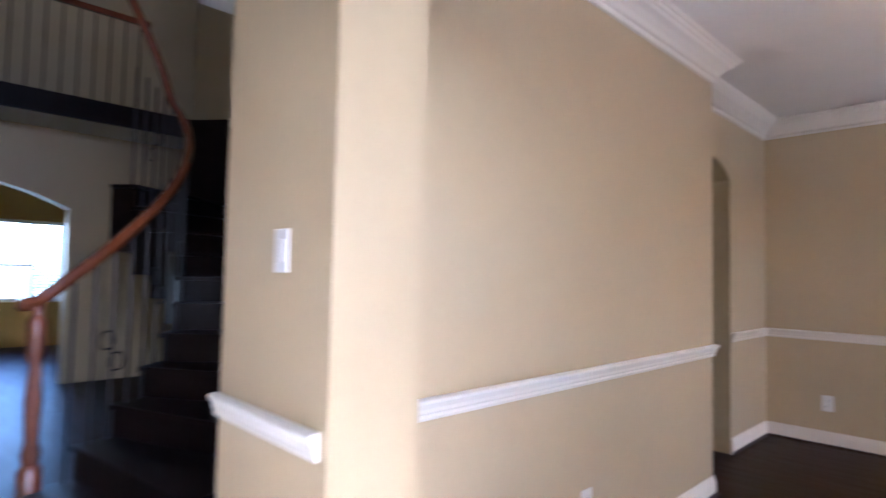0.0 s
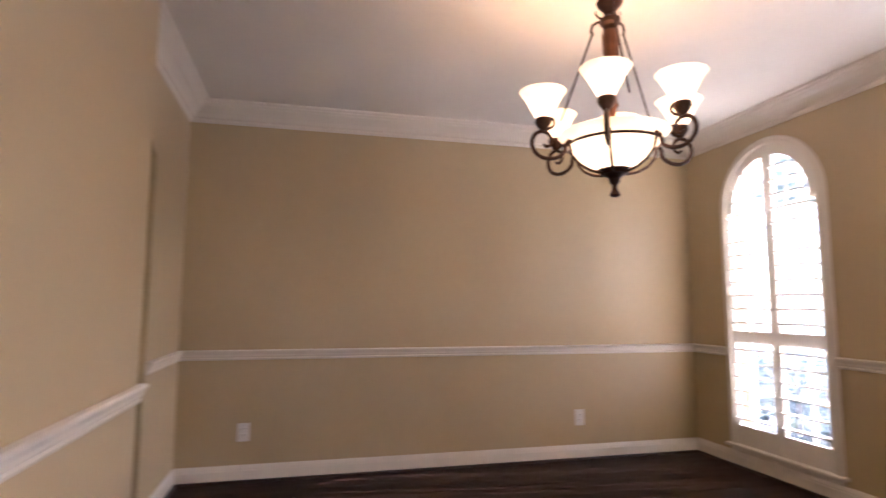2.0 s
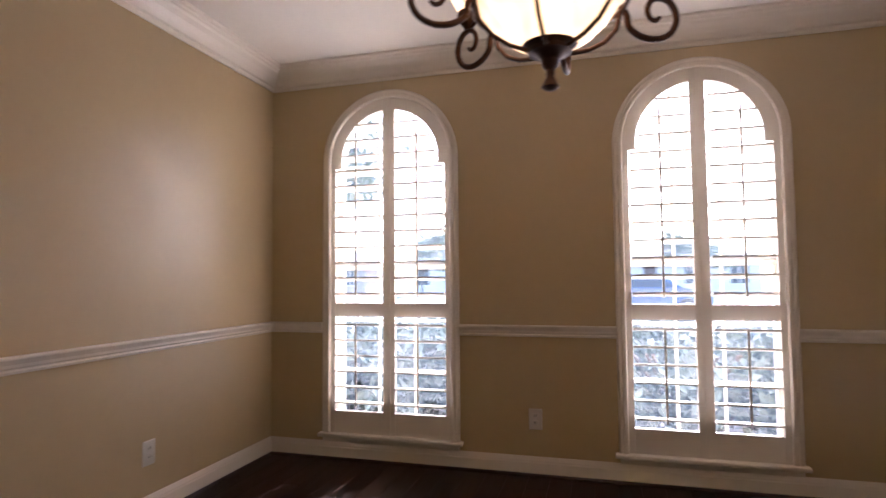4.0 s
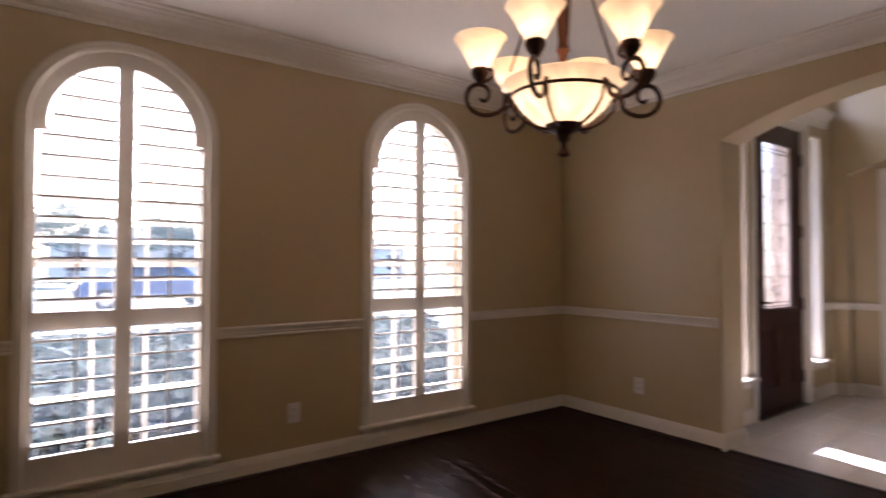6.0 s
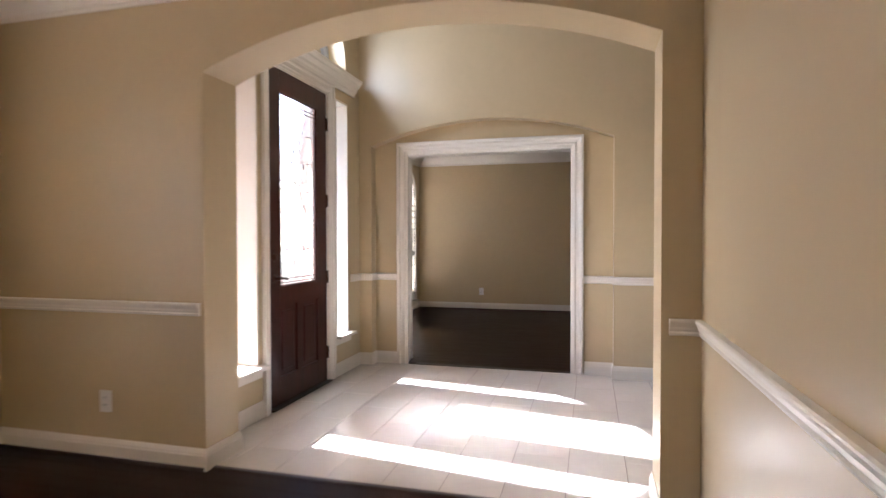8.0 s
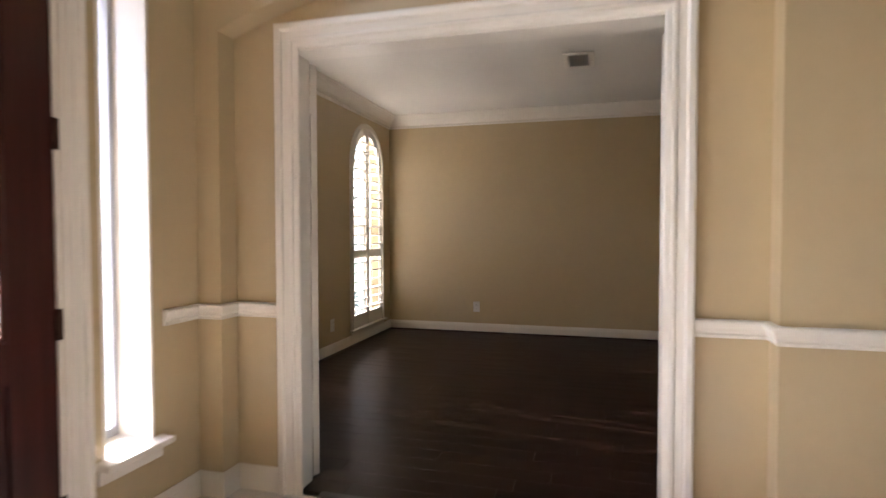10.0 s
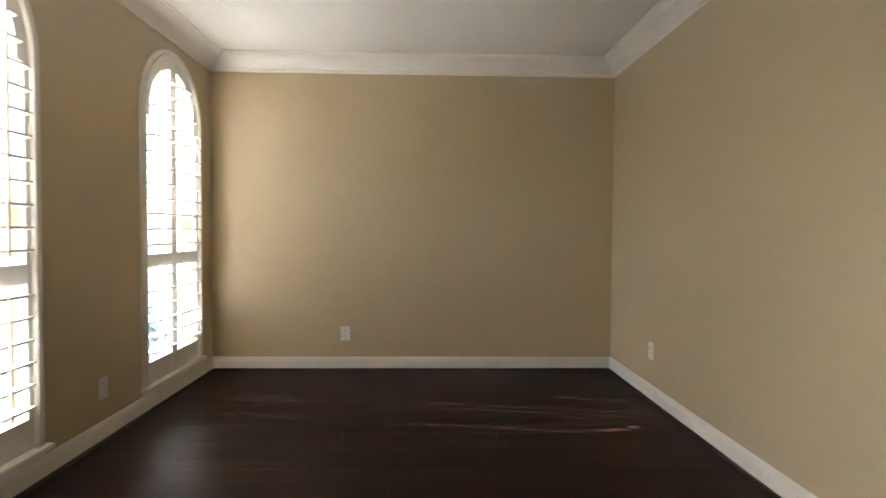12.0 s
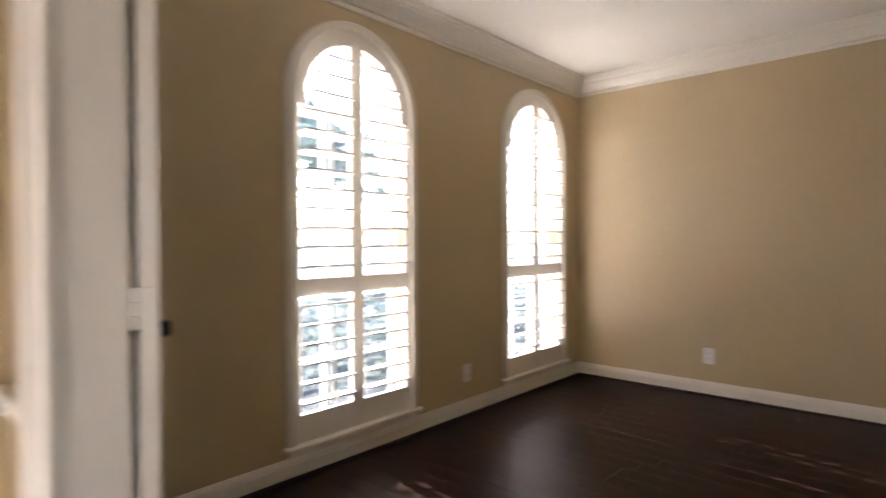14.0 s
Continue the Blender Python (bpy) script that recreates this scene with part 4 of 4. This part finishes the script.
# ---- outside ----
ground = structure(part("ground", boxed(-200, 200, -150, 300, -0.40, -0.16), GRASS), "green front lawn", "lawn")
structure(part("pavement", boxed(-40, 40, 9.0, 10.5, -0.165, -0.13), CONCRETE), "pale concrete pavement", "pavement")
structure(part("road", boxed(-120, 120, 11.2, 18.5, -0.165, -0.145), ASPHALT), "grey asphalt street", "road")
structure(part("kerb", boxed(-120, 120, 11.0, 11.2, -0.165, -0.06, bevel=0.02), CONCRETE), "concrete kerb", "kerb")
structure(part("porch_slab", boxed(ARCH_T, NICHE_X, DOOR_Y + 0.05, 1.6, -0.15, -0.012), CONCRETE), "concrete porch slab", "porch")
structure(part("driveway", boxed(-12.5, -7.5, 0.5, 9.0, -0.165, -0.15), CONCRETE), "concrete driveway", "driveway")
structure(part("gravel_bed", boxed(-6.0, ARCH_T - 0.05, 0.22, 2.6, -0.165, -0.13), MULCH), "dark gravel bed along the house", "gravel bed")
structure(part("gravel_bed", boxed(NICHE_X + 0.05, 9.0, ST_FRONT + 0.22, 2.4, -0.165, -0.13), MULCH), "dark gravel bed along the house", "gravel bed")
wall("wall_porch_front", "brick porch front with a broad arch", "x", ARCH_T, NICHE_X, 0.0, 0.22, -0.2, 4.6, [(0.44, 2.44, -0.2, 2.38, 0.46)], HOUSE_BRICK)


def scatter_leaves(bm, centre, spread, count, size, rnd):
    for _ in range(count):
        d = Vector((rnd.gauss(0, 1), rnd.gauss(0, 1), rnd.gauss(0, 1))).normalized() * rnd.random() ** 0.45
        c = Vector(centre) + Vector((d.x * spread[0], d.y * spread[1], d.z * spread[2]))
        q = Euler((rnd.uniform(-1.2, 1.2), rnd.uniform(-1.2, 1.2), rnd.uniform(0, 6.3))).to_matrix()
        s = size * rnd.uniform(0.6, 1.3)
        bm.faces.new([bm.verts.new(c + q @ Vector(p)) for p in ((-s, 0, 0), (0, -s * 0.45, s * 0.1), (s, 0, 0), (0, s * 0.45, s * 0.1))])


def make_shrub(x, y, h, w, seed):
    rnd = random.Random(seed)
    s = tagged(new("shrub"), "shaded green shrub below the window", "shrub", "shrubs along the house")
    s.location = (x, y, -0.17)
    bm = bmesh.new()
    for k in range(7):
        a = rnd.uniform(0, 6.28)
        tube([(0.03 * math.cos(a), 0.03 * math.sin(a), 0), (0.12 * math.cos(a), 0.12 * math.sin(a), h * 0.4), (w * 0.7 * math.cos(a), w * 0.7 * math.sin(a), h * 0.85)], 0.012, bm, 5)
    part("stems", bm, BARK, s)
    bm = bmesh.new()
    for k in range(9):
        scatter_leaves(bm, (rnd.uniform(-w, w) * 0.7, rnd.uniform(-w, w) * 0.6, h * rnd.uniform(0.35, 0.85)), (w * 0.62, w * 0.5, h * 0.34), 330, 0.058, rnd)
    part("leaves", bm, SHADED_LEAF, s)


# second row, added to close gaps where bright lawn showed through
BACK_ROW = tuple((x, 1.95, 0.90, 0.60) for x in (-4.7, -3.75, -2.85, -1.95, -1.05, 4.4, 5.4, 6.4, 7.4))
for k, (x, y, h, w) in enumerate(((-4.2, 1.2, 0.88, 0.6), (-3.3, 1.15, 0.95, 0.62), (-2.4, 1.2, 0.92, 0.6), (-1.5, 1.15, 0.95, 0.6), (-0.6, 1.2, 0.88, 0.5), (4.0, 0.95, 0.84, 0.58), (4.95, 1.0, 0.90, 0.6), (5.9, 1.0, 0.84, 0.58), (6.85, 0.9, 0.86, 0.58), (7.8, 1.0, 0.84, 0.58)) + BACK_ROW):
    make_shrub(x, y, h, w, 30 + k)


def make_tree(x, y, h, crown, seed):
    rnd = random.Random(seed)
    t = tagged(new("tree"), "broad leafy street tree with a grey trunk", "tree", "street trees")
    t.location = (x, y, -0.2)
    bm = tube([(0, 0, 0), (0.05, 0.03, h * 0.25), (-0.04, 0.05, h * 0.5), (0.05, 0, h * 0.8)], 0.16, sides=8, taper=lambda q: 1 - 0.75 * q)
    tips = []
    for k in range(9):
        a, z = rnd.uniform(0, 6.28), h * rnd.uniform(0.32, 0.7)
        r = crown * rnd.uniform(0.55, 0.95)
        tip = (r * math.cos(a), r * math.sin(a), z + h * rnd.uniform(0.12, 0.28))
        tube([(0, 0, z), (0.4 * tip[0], 0.4 * tip[1], z + 0.3 * (tip[2] - z)), tip], 0.05, bm, 6, taper=lambda q: 1 - 0.8 * q)
        tips.append(tip)
    part("trunk", bm, BARK, t)
    bm = bmesh.new()
    for tip in tips + [(0, 0, h * 0.85), (0.3, -0.2, h * 0.7)]:
        scatter_leaves(bm, tip, (crown * 0.42, crown * 0.42, crown * 0.32), 240, 0.16, rnd)
    part("crown", bm, LEAF, t)


for k, (x, y, h, c) in enumerate(((-9.0, 8.0, 6.0, 2.4), (-2.0, 40.0, 5.6, 2.6), (8.5, 7.6, 5.5, 2.2), (14.0, 41.0, 5.8, 2.6), (-16.0, 40.0, 5.6, 2.6), (5.2, 42.0, 5.0, 2.4))):
    make_tree(x, y, h, c, 60 + k)


def make_house(x, y, w, mat, label):
    h = tagged(new("house"), label, "house", "houses across the street")
    h.location = (x, y, -0.16)
    W, D, H = w / 2, 9.0, 2.9
    part("wall", boxed(-W, W, 0, D, 0, H), mat, h)
    bm = bmesh.new()
    a = [bm.verts.new(p) for p in ((-W - 0.5, -0.5, H), (W + 0.5, -0.5, H), (W + 0.5, D + 0.5, H), (-W - 0.5, D + 0.5, H), (-W * 0.55, D / 2, H + 1.7), (W * 0.55, D / 2, H + 1.7))]
    for f in ((0, 1, 5, 4), (1, 2, 5), (2, 3, 4, 5), (3, 0, 4), (3, 2, 1, 0)):
        bm.faces.new([a[i] for i in f])
    part("roof", bm, ROOF, h)
    for z in (0.8,):
        for k in range(4):
            cx = -W + (k + 0.5) * w / 4
            if k == 1:
                part("door", boxed(cx - 0.55, cx + 0.55, -0.05, 0.02, 0, 2.3), DOOR_WOOD, h)
                continue
            win = part("window", boxed(cx - 0.7, cx + 0.7, -0.03, 0.02, z, z + 1.5), DARK_GLASS, h)
            bm = bmesh.new()
            for xa, xb, za, zb in ((-0.78, -0.70, -0.08, 1.58), (0.70, 0.78, -0.08, 1.58), (-0.70, 0.70, -0.08, 0), (-0.70, 0.70, 1.5, 1.58), (-0.03, 0.03, 0, 1.5), (-0.70, 0.70, 0.72, 0.77)):
                box(bm, cx + xa, cx + xb, -0.07, 0.0, z + za, z + zb)
            part("frame", bm, TRIM, win)


make_house(-13, 46, 13, HOUSE_WALL, "low pale stucco house with grey roof")
make_house(4, 48, 14, HOUSE_WALL, "low pale stucco house with grey roof")
make_house(21, 46, 13, HOUSE_WALL, "low pale stucco house with grey roof")
make_house(-31, 47, 14, HOUSE_BRICK, "low brick house with grey roof")


def make_car(x, y):
    c = tagged(new("car"), "parked blue saloon car at the kerb", "car")
    c.location = (x, y, -0.145)
    side = [(-2.15, 0.35), (-2.2, 0.62), (-1.95, 0.88), (-1.25, 0.95), (-0.75, 1.38), (0.65, 1.42), (1.25, 1.0), (2.0, 0.88), (2.2, 0.68), (2.2, 0.35)]
    bm = bmesh.new()
    a, b = ([bm.verts.new((px, sy * (0.86 if z < 1.1 else 0.68), z)) for px, z in side] for sy in (-1, 1))
    for k in range(len(side)):
        bm.faces.new((a[k], a[(k + 1) % len(side)], b[(k + 1) % len(side)], b[k]))
    bm.faces.new(a[::-1]), bm.faces.new(b)
    part("body", bm, CAR_PAINT, c)
    for s in (-1, 1):
        bm = bmesh.new()
        bm.faces.new([bm.verts.new((px, s * sy, z)) for px, sy, z in ((-1.08, 0.868, 1.0), (1.05, 0.868, 1.02), (0.60, 0.72, 1.36), (-0.70, 0.72, 1.33))])
        part("side_window", bm, DARK_GLASS, c)
        for px in (-1.35, 1.4):
            bm = revolve([(0.0, -0.1), (0.31, -0.1), (0.33, -0.05), (0.33, 0.05), (0.31, 0.1), (0, 0.1)], 20)
            wh = part("wheel", bm, RUBBER, c, m=Matrix.Translation((px, s * 0.80, 0.33)) @ Matrix.Rotation(radians(90), 4, "X"))
            part("rim", revolve([(0.0, -0.105), (0.2, -0.105), (0.2, 0.105), (0, 0.105)], 16), CHROME, wh)


make_car(-0.75, 16.8)


# ---- floors: boards and tiles, laid piece by piece ----
rnd = random.Random(5)


def boards(name, label, x0, x1, y0, y1, cut=None):
    f = structure(part(name, boxed(x0, x1, y0, y1, -0.03, -0.004), SUBFLOOR), label, "floor")
    width, cache = 0.127, {}
    x = x0
    while x < x1 - 0.01:
        w = min(width, x1 - x)
        y = y0 - rnd.uniform(0, 1.0)
        while y < y1:
            length = rnd.choice((0.9, 1.2, 1.5, 1.8))
            a, b = max(y, y0), min(y + length, y1)
            y += length
            if b - a < 0.03:
                continue
            key = (round(w, 3), round(b - a, 3))
            if key not in cache:
                g = 0.0004
                bm = bmesh.new()
                u, v = w / 2 - g, (b - a) / 2 - g
                rows = [[bm.verts.new((sx * (u - e), sy * (v - e), z)) for sx, sy in ((-1, -1), (1, -1), (1, 1), (-1, 1))] for e, z in ((0, -0.004), (0, -0.0005), (0.0006, 0))]
                for p, q in zip(rows, rows[1:]):
                    for k in range(4):
                        bm.faces.new((p[k], p[(k + 1) % 4], q[(k + 1) % 4], q[k]))
                bm.faces.new(rows[-1])
                cache[key] = part("floorboard", bm, WOOD_FLOOR, f, m=Matrix.Translation((x + w / 2, (a + b) / 2, 0)))
            else:
                same_mesh("floorboard", cache[key], f, Matrix.Translation((x + w / 2, (a + b) / 2, 0)))
        x += w
    return f


boards("floor_dining", "dark stained oak plank floor of the dining room", FAR_X, 0.035, NOOK_Y - 1.3, 0.0)
boards("floor_study", "dark stained oak plank floor of the study", CASE_X + 0.04, ST_FAR, ST_BACK, ST_FRONT)
boards("floor_hall", "dark stained oak plank floor of the back hall", -1.86, NICHE_X, -14.0, -4.40)
structure(part("threshold", boxed(0.028, 0.062, ARCH_B, ARCH_A, -0.004, 0.006, bevel=0.003), SHOE), "dark wooden threshold strip", "threshold")
structure(part("threshold", boxed(CASE_X - 0.01, CASE_X + 0.045, -3.28, -1.77, -0.004, 0.006, bevel=0.003), SHOE), "dark wooden threshold strip", "threshold")

tiles = structure(part("floor_foyer", boxed(0.06, CASE_X, -4.40, DOOR_Y + 0.24, -0.03, -0.0035), GROUT), "cream porcelain tile floor of the foyer", "floor")
cache, TW, TL = {}, 0.305, 0.61
row = 0
y = -1.80 + 2 * TW
while y > -4.40:
    a, b = max(y - TW, -4.40), min(y, DOOR_Y + 0.24)
    x = 0.06 - (row % 2) * TL / 2
    while x < CASE_X:
        u, v = max(x, 0.06), min(x + TL, CASE_X)
        x += TL
        if v - u < 0.02 or b - a < 0.02:
            continue
        key = (round(v - u, 3), round(b - a, 3))
        m = Matrix.Translation(((u + v) / 2, (a + b) / 2, 0))
        if key not in cache:
            hx, hy = (v - u) / 2 - 0.0015, (b - a) / 2 - 0.0015
            bm = bmesh.new()
            rows = [[bm.verts.new((sx * (hx - e), sy * (hy - e), z)) for sx, sy in ((-1, -1), (1, -1), (1, 1), (-1, 1))] for e, z in ((0, -0.0035), (0, -0.0012), (0.0015, 0))]
            for p, q in zip(rows, rows[1:]):
                for k in range(4):
                    bm.faces.new((p[k], p[(k + 1) % 4], q[(k + 1) % 4], q[k]))
            bm.faces.new(rows[-1])
            cache[key] = part("tile", bm, TILE, tiles, m=m)
        else:
            same_mesh("tile", cache[key], tiles, m)
    y -= TW
    row += 1

# ---- brick sides of the porch ----
def brick_wall(name, label, x, face, y0, y1, z1):
    w = structure(part(name, boxed(*sorted((x, x - face * 0.03)), y0, y1, -0.2, z1), MORTAR), label, "wall")
    proto, z, row = {}, -0.15, 0
    while z < z1 - 0.02:
        y = y0 - (row % 2) * 0.11
        while y < y1:
            a, b = max(y, y0), min(y + 0.20, y1)
            y += 0.212
            if b - a < 0.03:
                continue
            m = Matrix.Translation((x, (a + b) / 2, z + 0.032))
            key = round(b - a, 3)
            if key not in proto:
                proto[key] = part("brick", boxed(-0.008, 0.008, -(b - a) / 2, (b - a) / 2, -0.031, 0.031), BRICK, w, m=m)
            else:
                same_mesh("brick", proto[key], w, m)
        z += 0.074
        row += 1


brick_wall("wall_porch_east", "pinkish brown brick side wall of the porch", NICHE_X - 0.01, -1, DOOR_Y + 0.242, ST_FRONT + 0.22, 2.9)
brick_wall("wall_porch_west", "pinkish brown brick side wall of the porch", ARCH_T + 0.01, 1, DOOR_Y + 0.242, 0.22, 2.9)
